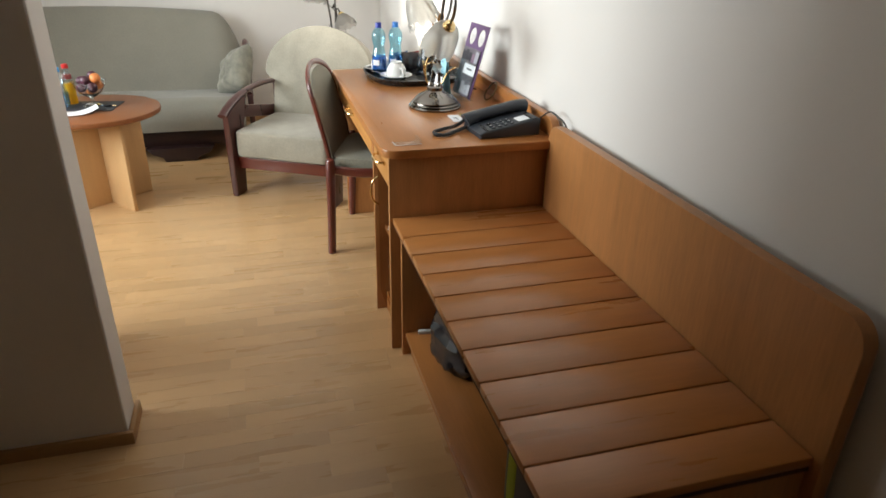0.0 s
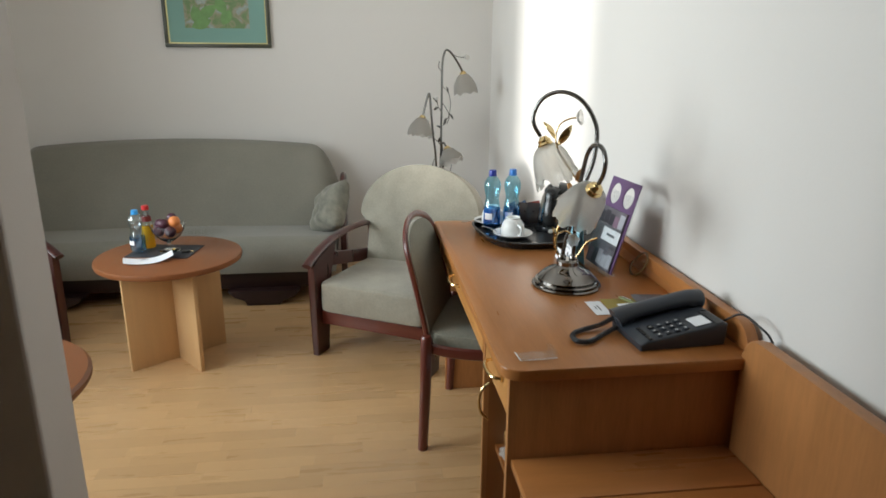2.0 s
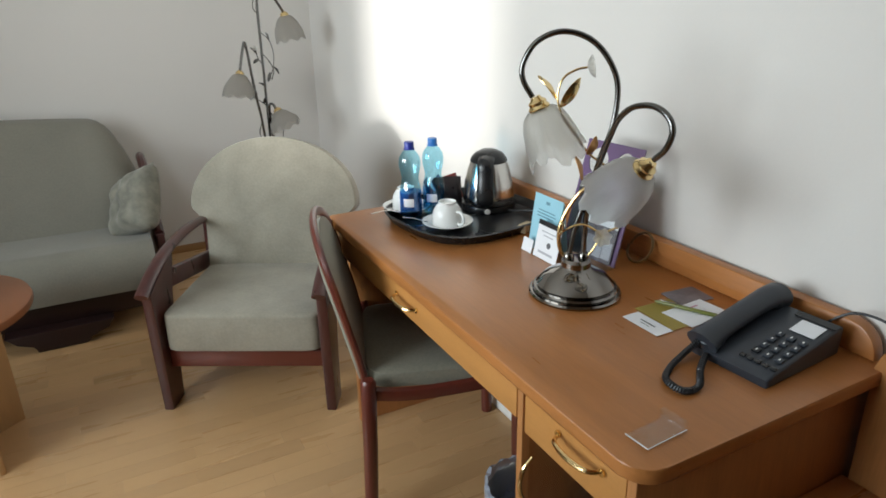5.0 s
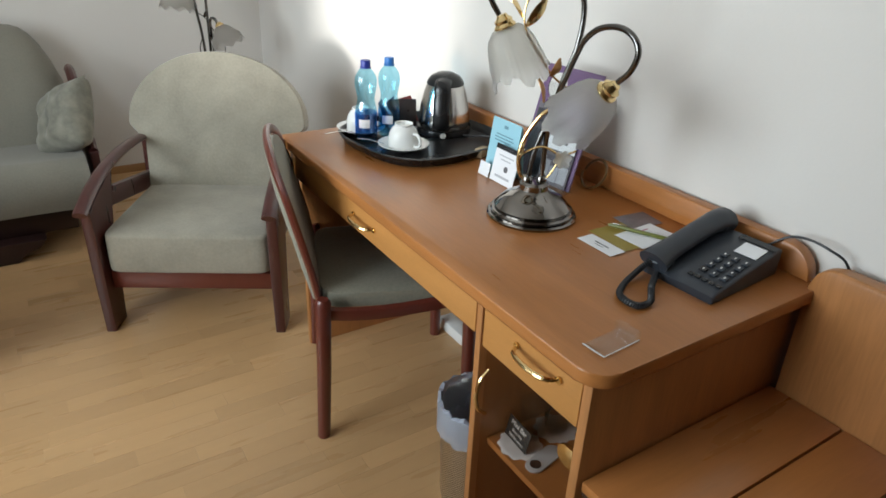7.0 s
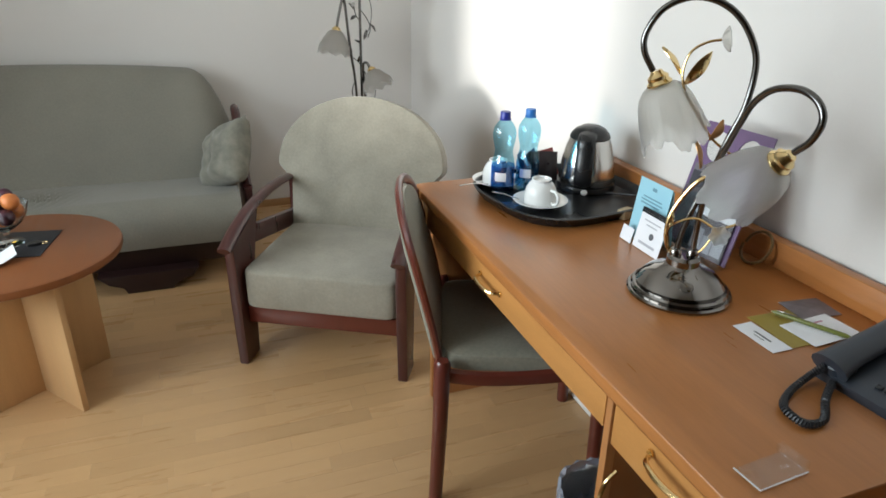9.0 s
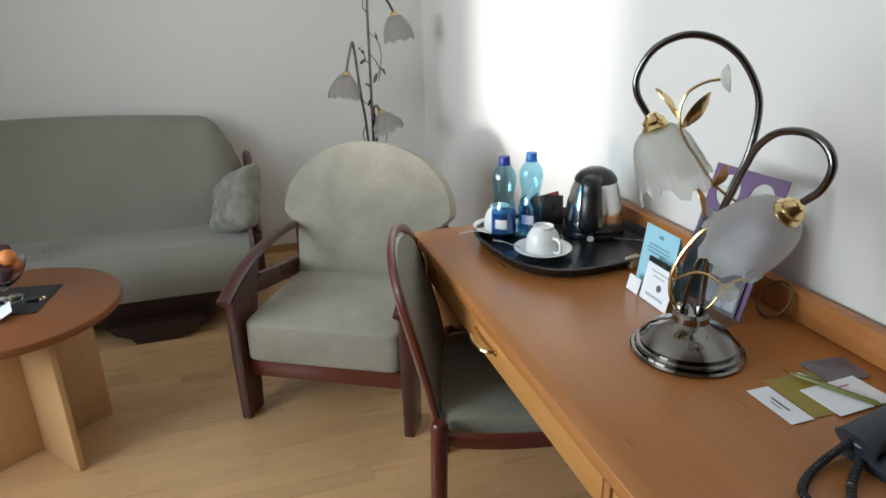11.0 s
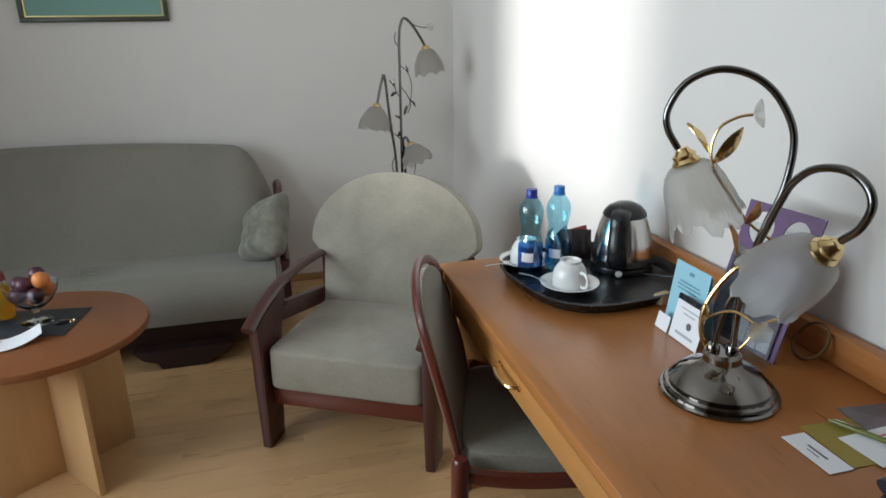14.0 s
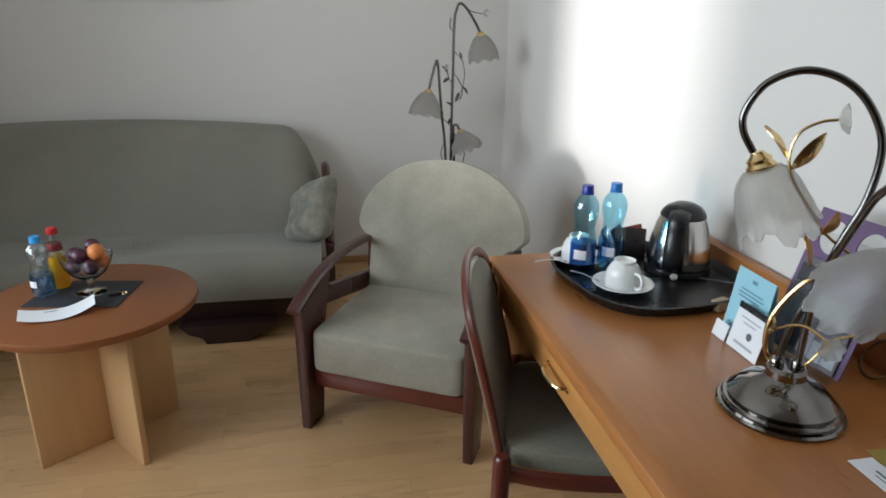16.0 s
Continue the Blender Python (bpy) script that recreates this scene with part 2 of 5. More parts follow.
def cushion(bm, sx, sy, sz, e=0.35, nu=28, nv=14, m=None, crown=0.0):
    """A soft block (superquadric) of half sizes sx, sy, sz."""
    def p(c, k):
        return math.copysign(abs(c) ** k, c)
    rings = []
    for i in range(nv + 1):
        f = -math.pi / 2 + math.pi * i / nv
        if i in (0, nv):
            rings.append([bm.verts.new((0, 0, sz * (1 if i else -1)))])
            continue
        rings.append([bm.verts.new((sx * p(math.cos(f), e) * p(math.cos(a), e), sy * p(math.cos(f), e) * p(math.sin(a), e), sz * p(math.sin(f), e)))
                      for a in (2 * math.pi * (j + 0.5) / nu for j in range(nu))])
    for a, b in zip(rings, rings[1:]):
        for j in range(nu):
            q = list(dict.fromkeys([a[j % len(a)], a[(j + 1) % len(a)], b[(j + 1) % len(b)], b[j % len(b)]]))
            bm.faces.new(q)
    vs = [v for r in rings for v in r]
    if crown:
        for v in vs:
            if v.co.z > 0:
                v.co.z += crown * (1 - (v.co.x / sx) ** 2) * (1 - (v.co.y / sy) ** 2)
    if m is not None:
        bmesh.ops.transform(bm, matrix=m, verts=vs)
    return vs


def obj(name, bm, mat, parent=None, label="", smooth=True, angle=38):
    me = bpy.data.meshes.new(name)
    bmesh.ops.recalc_face_normals(bm, faces=bm.faces[:])
    bm.to_mesh(me)
    bm.free()
    me.materials.append(mat)
    if smooth:
        me.polygons.foreach_set("use_smooth", [True] * len(me.polygons))
        me.set_sharp_from_angle(angle=radians(angle))
    ob = new(name, me)
    if parent is not None:
        ob.parent = parent
    if label:
        tagged(ob, label)
    return ob


def part(name, bm, mat, parent, label="", angle=38):
    return obj(name, bm, mat, parent, label, angle=angle)


def thing(name, m, label, category, group=""):
    e = new(name)
    e.empty_display_size = 0.1
    e.matrix_world = m
    return tagged(e, label, category, group)


def arc(cx, cy, r, a0, a1, n=8):
    return [(cx + r * math.cos(radians(a0 + (a1 - a0) * i / n)), cy + r * math.sin(radians(a0 + (a1 - a0) * i / n))) for i in range(n + 1)]


def superellipse(rx, ry, e, n=48):
    return [(rx * math.copysign(abs(math.cos(a)) ** (2 / e), math.cos(a)), ry * math.copysign(abs(math.sin(a)) ** (2 / e), math.sin(a)))
            for a in (2 * math.pi * i / n for i in range(n))]


def structure(name, bm, mat, label, category, smooth=False):
    ob = obj(name, bm, mat, None, "", smooth=smooth)
    return tagged(ob, label, category, kind="structure")


# ---- room shell ----
b = bmn()
box(b, LEFT_X - 0.3, NEAR_Y - 0.2, -0.12, WALL_X + 0.2, BACK_Y + 0.2, -0.0015)
floor = structure("floor", b, FLOOR_GAP, "light oak laminate floor laid in staggered strips", "floor")
b = bmn()
box(b, LEFT_X - 0.3, NEAR_Y - 0.2, CEIL, WALL_X + 0.2, BACK_Y + 0.2, CEIL + 0.12)
structure("ceiling", b, CEIL_P, "plain white painted ceiling", "ceiling")
b = bmn()
box(b, WALL_X, NEAR_Y - 0.2, -0.008, WALL_X + 0.2, BACK_Y + 0.2, CEIL)
structure("wall_east", b, WALL_P, "smooth cream painted wall behind the desk", "wall")
b = bmn()
box(b, LEFT_X - 0.3, BACK_Y, -0.008, WALL_X, BACK_Y + 0.2, CEIL)
structure("wall_north", b, WALL_P, "smooth cream painted wall behind the sofa", "wall")
# out of view; closes the entrance and bounces warm light
b = bmn()
box(b, LEFT_X - 0.3, NEAR_Y - 0.2, -0.008, WALL_X, NEAR_Y, CEIL)
structure("wall_south", b, HALL_BOUNCE_P, "unseen plain wall closing the entrance, beige to warm the bounced light", "wall")
b = bmn()
y0, y1, z0, z1 = WIN
box(b, LEFT_X - 0.2, NEAR_Y, -0.008, LEFT_X, y0, CEIL)
# gap left for the added fill lamp
v0, v1, w0, w1 = FILL_WIN
box(b, LEFT_X - 0.2, y1, -0.008, LEFT_X, v0, CEIL)
box(b, LEFT_X - 0.2, v1, -0.008, LEFT_X, BACK_Y, CEIL)
box(b, LEFT_X - 0.2, v0, -0.008, LEFT_X, v1, w0)
box(b, LEFT_X - 0.2, v0, w1, LEFT_X, v1, CEIL)
box(b, LEFT_X - 0.2, y0, -0.008, LEFT_X, y1, z0)
box(b, LEFT_X - 0.2, y0, z1, LEFT_X, y1, CEIL)
structure("wall_west", b, WALL_P, "cream painted wall with a tall window", "wall")
# partition between the entrance and the room, and the entrance's unseen side wall, tinted for warm bounce
PX, PY0, PY1 = -1.449, 0.035, 0.165
b = bmn()
box(b, LEFT_X, PY0, -0.008, PX, PY1, CEIL, 0.006)
structure("wall_partition", b, WALL_P, "end of a cream painted partition wall", "wall")
b = bmn()
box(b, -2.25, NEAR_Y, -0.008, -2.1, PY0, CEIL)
structure("wall_entrance", b, HALL_BOUNCE_P, "unseen plain side wall of the entrance, beige to warm the bounced light", "wall")


def skirting(name, x0, y0, x1, y1):
    q = bmn()
    box(q, x0, y0, -0.004, x1, y1, 0.042, 0.004)
    return structure(name, q, BASE_M, "narrow beech-coloured skirting board along the wall", "baseboard", True)


skirting("baseboard", PX - 0.69, PY0 - 0.016, PX + 0.016, PY0 - 0.001)
skirting("baseboard", PX + 0.001, PY0, PX + 0.016, PY1 + 0.016)
skirting("baseboard", LEFT_X + 0.02, BACK_Y - 0.016, WALL_X - 0.001, BACK_Y - 0.001)
skirting("baseboard", WALL_X - 0.016, 1.71, WALL_X - 0.001, BACK_Y - 0.02)

# window in the left wall
win = thing("window_1", pose(LEFT_X - 0.1, (WIN[0] + WIN[1]) / 2, WIN[2]), "tall white framed window in the cream wall", "window")
win["kind"] = "structure"
b = bmn()
hw, hh = (WIN[1] - WIN[0]) / 2, WIN[3] - WIN[2]
for q in ((-0.03, -hw, 0, 0.03, -hw + 0.05, hh), (-0.03, hw - 0.05, 0, 0.03, hw, hh), (-0.03, -hw + 0.05, 0, 0.03, hw - 0.05, 0.05), (-0.03, -hw + 0.05, hh - 0.05, 0.03, hw - 0.05, hh)):
    box(b, *q, 0.004)
part("window_frame", b, PORCELAIN, win)
# added panel that shuts the fill lamp's opening against the sun
fill_win = thing("fill_window", pose(LEFT_X - 0.1, (FILL_WIN[0] + FILL_WIN[1]) / 2, FILL_WIN[2]), "added unseen opening closed by a white panel behind a fill light", "window")
fill_win["kind"] = "structure"
b = bmn()
box(b, -0.03, -(FILL_WIN[1] - FILL_WIN[0]) / 2, 0, 0.03, (FILL_WIN[1] - FILL_WIN[0]) / 2, FILL_WIN[3] - FILL_WIN[2], 0.004)
part("blind", b, PORCELAIN, fill_win)


# ---- desk ----
DT = 0.765                           # desk top height
DX0, DX1, DY0, DY1 = -0.613, -0.004, 0.295, 1.68
desk = thing("desk", pose(0, 0, 0), "cherry laminate writing desk with drawers and a glass-fronted minibar cabinet", "desk")
R = 0.05
b = bmn()
outline = arc(DX0 + R, DY0 + R, R, 180, 270) + [(DX1, DY0), (DX1, DY1)] + arc(DX0 + 0.02, DY1 - 0.02, 0.02, 90, 180, 4)
prism(b, outline, DT - 0.028, DT, "z", 0.004)
part("desktop", b, DESK_Y, desk)
b = bmn()
box(b, DX0 + 0.020, 0.64, DT - 0.118, DX0 + 0.038, DY1 - 0.02, DT - 0.029, 0.002)
part("drawer_front", b, DESK_EDGE, desk)
b = bmn()
box(b, DX0 + 0.05, DY1 - 0.04, 0.0, DX1 - 0.02, DY1 - 0.018, DT - 0.029, 0.002)
part("side_panel", b, DESK_Z, desk)
b = bmn()
box(b, DX0 + 0.022, DY0 + 0.028, 0.0, DX1 - 0.005, DY0 + 0.048, DT - 0.029, 0.002)
part("side_panel", b, DESK_Z, desk)
b = bmn()
box(b, DX0 + 0.022, 0.622, 0.0, DX1 - 0.005, 0.640, DT - 0.029, 0.002)
part("side_panel", b, DESK_Z, desk)
b = bmn()
box(b, DX1 - 0.022, 0.641, 0.30, DX1 - 0.004, DY1 - 0.041, DT - 0.029)
part("back_panel", b, DESK_Y, desk)
b = bmn()
box(b, DX1 - 0.03, DY0 + 0.049, 0.0, DX1 - 0.006, 0.621, DT - 0.029)
part("back_panel", b, DESK_Z, desk)
b = bmn()
prism(b, [(DY0 + 0.03, DT)] + arc(DY0 + 0.09, DT + 0.003, 0.06, 180, 90, 8) + [(DY1, DT + 0.063), (DY1, DT)], DX1 - 0.018, DX1 + 0.012, "x", 0.003)
part("upstand", b, DESK_Y, desk)
b = bmn()
box(b, DX0 + 0.024, DY0 + 0.051, DT - 0.138, DX0 + 0.042, 0.618, DT - 0.030, 0.002)
drawer = part("drawer_front", b, DESK_EDGE, desk)
b = bmn()
box(b, DX0 + 0.06, DY0 + 0.05, 0.356, DX1 - 0.03, 0.620, 0.372)
part("shelf", b, DESK_Y, desk)
b = bmn()
box(b, DX0 + 0.06, DY0 + 0.05, 0.06, DX1 - 0.03, 0.620, 0.078)
part("shelf", b, DESK_Y, desk)
b = bmn()
box(b, DX0 + 0.06, DY0 + 0.05, 0.0, DX0 + 0.078, 0.620, 0.058)
part("plinth", b, DESK_Y, desk)
b = bmn()
box(b, DX0 + 0.060, DY0 + 0.049, DT - 0.165, DX0 + 0.078, 0.621, DT - 0.139)
part("rail", b, DESK_EDGE, desk)


def bow_handle(parent, c, along, span=0.10, out=0.028, r=0.0042):
    q = bmn()
    c, along = Vector(c), Vector(along)
    o = Vector((-1, 0, 0))
    pts = spline([c - along * span / 2, c - along * span * 0.36 + o * out * 0.75, c + o * out, c + along * span * 0.36 + o * out * 0.75, c + along * span / 2], 6)
    tube(q, pts, [r * (0.8 + 0.5 * math.sin(math.pi * i / (len(pts) - 1))) for i in range(len(pts))], 8)
    for s in (-1, 1):
        lathe(q, [(0, 0), (r * 1.7, 0), (r * 1.7, 0.004), (0, 0.004)], 10, Matrix.Translation(c + along * span * 0.5 * s) @ pose(0, 0, 0, 0, -90))
    return part("handle", q, BRASS, parent, "curved polished brass handle")


bow_handle(drawer, (DX0 + 0.022, 0.455, DT - 0.072), (0, 1, 0), 0.115)
bow_handle(desk, (DX0 + 0.020, 1.134, DT - 0.076), (0, 1, 0), 0.115)

# ---- bench with slatted top ----
bench = thing("luggage_bench", pose(0, 0, 0), "low cherry laminate luggage bench with a slatted top and open shelf", "bench")
BZ, BY0, BY1, BX0, BX1 = 0.525, -0.978, 0.322, -0.581, -0.046
cuts = [BY0, -0.864, -0.733, -0.608, -0.482, -0.352, -0.228, -0.097, 0.032, 0.163, BY1]
for ya, yb in zip(cuts, cuts[1:]):
    b = bmn()
    box(b, BX0, ya + 0.0022, BZ - 0.022, BX1, yb - 0.0022, BZ, 0.0025)
    part("slat", b, DESK_X, bench)
b = bmn()
box(b, BX0 + 0.004, BY0 + 0.004, BZ - 0.034, BX1 - 0.002, BY1 - 0.002, BZ - 0.0225)
part("slat_bed", b, GROOVE, bench)
b = bmn()
prism(b, [(BY1 - 0.012, 0.03)] + arc(BY1 - 0.062, 0.772, 0.05, 0, 90, 8) + arc(BY0 + 0.036, 0.766, 0.056, 90, 180, 10) + [(BY0 - 0.020, 0.03)], -0.044, -0.012, "x", 0.007, 3)
part("back_panel", b, DESK_Z, bench)
b = bmn()
box(b, BX0 + 0.02, BY0 + 0.01, 0.0, BX1, BY0 + 0.03, BZ - 0.035, 0.002)
part("side_panel", b, DESK_Z, bench)
b = bmn()
box(b, BX0 + 0.02, BY1 - 0.045, 0.0, BX1, BY1 - 0.025, BZ - 0.035, 0.002)
part("side_panel", b, DESK_Z, bench)
b = bmn()
box(b, BX0 + 0.030, BY0 + 0.031, 0.075, BX1, BY1 - 0.046, 0.094, 0.002)
part("shelf", b, DESK_Y, bench)
b = bmn()
box(b, BX0 + 0.050, BY0 + 0.031, 0.0, BX0 + 0.068, BY1 - 0.046, 0.0745)
part("plinth", b, DESK_Y, bench)


# ---- armchairs ----
def armchair(m, label):
    """Low armchair: bent arms, broad front legs, block seat, round-topped back. Faces -y; origin midway between the front legs."""
    a = thing("armchair", m, label, "armchair", "armchairs by the coffee table")
    for s in (-1, 1):
        q = bmn()
        x = s * 0.300
        # front leg: an upright board that flares into the arm
        prism(q, [(-0.040, 0.0), (0.062, 0.0), (0.074, 0.20), (0.092, 0.34), (0.120, 0.445), (0.165, 0.545), (0.10, 0.530), (0.0, 0.495), (-0.052, 0.468), (-0.046, 0.25)], x - 0.018, x + 0.018, "x", 0.005)
        part("front_leg", q, DARK_MAHOG, a)
        q = bmn()
        line = spline([(x, -0.085, 0.474), (x, -0.04, 0.496), (x, 0.03, 0.524), (x, 0.13, 0.550), (x, 0.27, 0.565), (x, 0.42, 0.563), (x, 0.57, 0.546)], 5)
        tube(q, line, 0.019, 10, (1.3, 0.75))
        part("armrest", q, DARK_MAHOG, a)
        q = bmn()
        prism(q, [(0.56, 0.0), (0.63, 0.0), (0.595, 0.30), (0.60, 0.54), (0.545, 0.545), (0.535, 0.30)], x - 0.016, x + 0.016, "x", 0.005)
        part("rear_leg", q, DARK_MAHOG, a)
        q = bmn()
        prism(q, [(0.105, 0.425), (0.54, 0.335), (0.54, 0.405), (0.165, 0.482)], x - 0.013, x + 0.013, "x", 0.004)
        part("side_rail", q, DARK_MAHOG, a)
    q = bmn()
    box(q, -0.281, 0.0, 0.158, 0.281, 0.028, 0.224, 0.005)
    part("front_rail", q, MAHOG, a)
    q = bmn()
    box(q, -0.281, 0.53, 0.16, 0.281, 0.555, 0.24, 0.005)
    part("rear_rail", q, DARK_MAHOG, a)
    q = bmn()
    cushion(q, 0.279, 0.300, 0.076, 0.13, 52, 24, pose(0, 0.270, 0.301, -1), 0.012)
    part("seat", q, FABRIC, a)
    # back: straight lower part, wide round top, soft edge
    q = bmn()
    n = 44
    lay = []
    prof = [(0.0, 0.86), (0.012, 0.95), (0.035, 1.0), (0.085, 1.0), (0.112, 0.95), (0.122, 0.86)]
    w, hb = 0.345, 0.62

    def edge(i, k):
        t = i / n
        if t < 0.18:
            return (0.27 + 0.015 * t / 0.18) * 1.0, 0.30 * t / 0.18
        u = (t - 0.18) / 0.64
        if u <= 1:
            ang = -0.35 + (math.pi + 0.70) * u
            return w * math.cos(ang) * (1.0), 0.34 + 0.275 * math.sin(ang) * (1 if ang > 0 and ang < math.pi else 0.35)
        return -(0.285 - 0.015 * (t - 0.82) / 0.18), 0.30 * (1 - (t - 0.82) / 0.18)
    for d, k in prof:
        ring = []
        for i in range(n + 1):
            px, pz = edge(i, k)
            cx, cz = 0, 0.30
            ring.append(q.verts.new((cx + (px - cx) * (0.90 + 0.10 * k if k < 1 else 1), -d + 0.06, cz + (pz - cz) * (0.90 + 0.10 * k if k < 1 else 1))))
        lay.append(ring)
    for ra, rb in zip(lay, lay[1:]):
        for i in range(n + 1):
            q.faces.new((ra[i], ra[(i + 1) % (n + 1)], rb[(i + 1) % (n + 1)], rb[i]))
    for ring, dy in ((lay[0], 0.0), (lay[-1], -0.012)):
        c = q.verts.new((0, ring[0].co.y + dy, 0.32))
        for i in range(n + 1):
            q.faces.new((ring[i], ring[(i + 1) % (n + 1)], c))
    bmesh.ops.transform(q, matrix=pose(0, 0.485, 0.272, -16), verts=q.verts[:])
    part("backrest", q, FABRIC, a, angle=60)
    return a


armchair(pose(-0.873, 1.942, 0, 0, 0, -29.5), "low armchair in grey-green velour with curved mahogany arms beside the desk")
armchair(pose(-2.62, 2.10, 0, 0, 0, 55), "low grey-green velour armchair with curved mahogany arms beyond the coffee table")


# ---- desk chair ----
def desk_chair(m):
    """Faces +x; origin midway between the back legs on the floor."""
    c = thing("desk_chair", m, "mahogany chair with grey-green padded seat pushed under the desk", "chair")
    for y in (-0.245, 0.245):
        q = bmn()
        tube(q, [(-0.01, y, 0), (0.0, y, 0.25), (0.005, y, 0.455), (0.005, y, 0.465)], [0.0185, 0.0205, 0.0215, 0.015], 14)
        part("leg", q, MAHOG, c)
    for y in (-0.225, 0.225):
        q = bmn()
        tube(q, [(0.425, y, 0), (0.42, y, 0.40)], [0.0185, 0.021], 14)
        part("leg", q, MAHOG, c)
    for s in (-1, 1):
        q = bmn()
        line = spline([(0.0, 0.235 * s, 0.415), (0.10, 0.237 * s, 0.405), (0.22, 0.232 * s, 0.405), (0.42, 0.222 * s, 0.420)], 4)
        tube(q, line, 0.02, 8, (0.7, 1.1))
        part("side_rail", q, MAHOG, c)
    q = bmn()
    box(q, 0.41, -0.21, 0.385, 0.435, 0.21, 0.425, 0.005)
    part("front_rail", q, MAHOG, c)
    q = bmn()
    cushion(q, 0.225, 0.222, 0.028, 0.25, 36, 10, pose(0.225, 0, 0.436, 0, 1), 0.012)
    part("seat", q, FABRIC_CHAIR, c)
    # back: pad with a bent wooden rim, leaning backwards and slightly hollow
    outline = []
    for i in range(33):
        t = i / 32
        ang = math.pi * t
        yy = 0.205 * math.cos(ang)
        zz = 0.700 + 0.145 * math.sin(ang) ** 0.7
        outline.append((yy, zz))
    outline = [(0.20, 0.40), (0.208, 0.53)] + outline + [(-0.208, 0.53), (-0.20, 0.40)]

    def lean(y, z, d=0.0):
        return Vector((0.006 - 0.27 * (z - 0.40) ** 1.15 - 0.012 * (1 - (y / 0.21) ** 2) + d, y, z))
    q = bmn()
    tube(q, [lean(y, z) for y, z in outline], 0.0115, 8, (1.2, 0.9))
    part("back_rim", q, MAHOG, c, "bent mahogany rim")
    q = bmn()
    lay = []
    for d, k in ((-0.016, 0.9), (-0.024, 0.6), (-0.027, 0.25), (0.018, 0.25), (0.017, 0.6), (0.010, 0.95)):
        lay.append([q.verts.new(lean(y * (k * 0.97), 0.62 + (z - 0.62) * (k * 0.97), d)) for y, z in outline])
    n = len(outline)
    for ra, rb in zip(lay, lay[1:]):
        if ra is lay[2]:
            continue
        for i in range(n):
            q.faces.new((ra[i], ra[(i + 1) % n], rb[(i + 1) % n], rb[i]))
    for i in range(n):
        q.faces.new((lay[0][i], lay[5][i], lay[5][(i + 1) % n], lay[0][(i + 1) % n]))
    q.faces.new(lay[2])
    q.faces.new(lay[3])
    part("back_pad", q, FABRIC_CHAIR, c, angle=60)
    return c


desk_chair(pose(-0.616, 1.415, 0, 0, 0, -19.5))


# ---- sofa ----
sofa = thing("sofa", pose(-2.10, 2.86, 0), "long grey-green velour sofa with an arched back and dark wooden plinth", "sofa")
b = bmn()
# seat: one long soft block with a rounded front
sec = [(-0.062, 0.190), (-0.076, 0.25), (-0.068, 0.31), (-0.035, 0.358), (0.03, 0.385), *[(0.03 + 0.028 * k, 0.385 - 0.0012 * k) for k in range(1, 20)], (0.60, 0.355), (0.66, 0.28), (0.66, 0.190)]
N = 200
rows_ = []


def crease(x, y):
    """Shallow folds pulled across the seat cover."""
    f = math.exp(-((x - 0.20) / 0.13) ** 2 - ((y - 0.20) / 0.13) ** 2)
    return 0.013 * f * math.sin(150 * (x - 0.55 * y)) + 0.0025 * noise.noise((x * 5, y * 5, 0))


for i in range(N + 1):
    x = -1.03 + 2.06 * i / N
    rows_.append([b.verts.new((x, y, z + (0.006 * math.sin(3.1 * x + 4 * y)) + (crease(x, y) if z > 0.36 else 0))) for y, z in sec])
for ra, rb in zip(rows_, rows_[1:]):
    for j in range(len(sec)):
        k = (j + 1) % len(sec)
        b.faces.new((ra[j], ra[k], rb[k], rb[j]))
b.faces.new(rows_[0])
b.faces.new(rows_[-1][::-1])
part("seat", b, FABRIC_SOFA, sofa, angle=50)
b = bmn()
# back: arched top, thick, rounded upper edge, leaning
N = 60
lay = []
for i in range(N + 1):
    u = -1 + 2 * i / N
    x = 1.045 * u
    top = 0.890 * (1 - 0.068 * u * u) - (0.26 * max(0, (abs(u) - 0.82) / 0.18) ** 2.4)
    top = max(top, 0.50)
    ring = []
    for d, zf in ((0.36, 0.36), (0.46, 0.55), (0.555, 0.75), (0.63, 0.90), (0.67, 0.965), (0.72, 1.0), (0.77, 0.985), (0.80, 0.92), (0.82, 0.36)):
        ring.append(b.verts.new((x, d, max(0.33, top * zf) if zf > 0.4 else 0.33)))
    lay.append(ring)
for ra, rb in zip(lay, lay[1:]):
    for j in range(9):
        k = (j + 1) % 9
        b.faces.new((ra[j], ra[k], rb[k], rb[j]))
b.faces.new(lay[0])
b.faces.new(lay[-1][::-1])
part("backrest", b, FABRIC_SOFA, sofa, angle=50)
b = bmn()
box(b, -0.95, -0.01, 0.085, 0.95, 0.75, 0.189, 0.006)
part("plinth", b, DARK_W, sofa)
for x in (-0.60, 0.615):
    b = bmn()
    prism(b, [(x - 0.11, 0.0), (x + 0.08, 0.0), (x + 0.10, 0.03), (x + 0.17, 0.05), (x + 0.2, 0.09), (x - 0.22, 0.09), (x - 0.18, 0.05), (x - 0.12, 0.035)], -0.082, 0.72, "y", 0.005)
    part("foot", b, DARK_W, sofa)
for s in (-1, 1):
    b = bmn()
    x = s * 1.075
    line = spline([(x, 0.16, 0.36), (x, 0.30, 0.43), (x, 0.44, 0.55), (x, 0.56, 0.63), (x, 0.64, 0.64)], 5)
    tube(b, line, 0.025, 10, (0.9, 1.1))
    part("armrest", b, DARK_MAHOG, sofa)
    b = bmn()
    box(b, x - 0.018, 0.13, 0.10, x + 0.018, 0.68, 0.37, 0.006)
    part("side_panel", b, DARK_MAHOG, sofa)


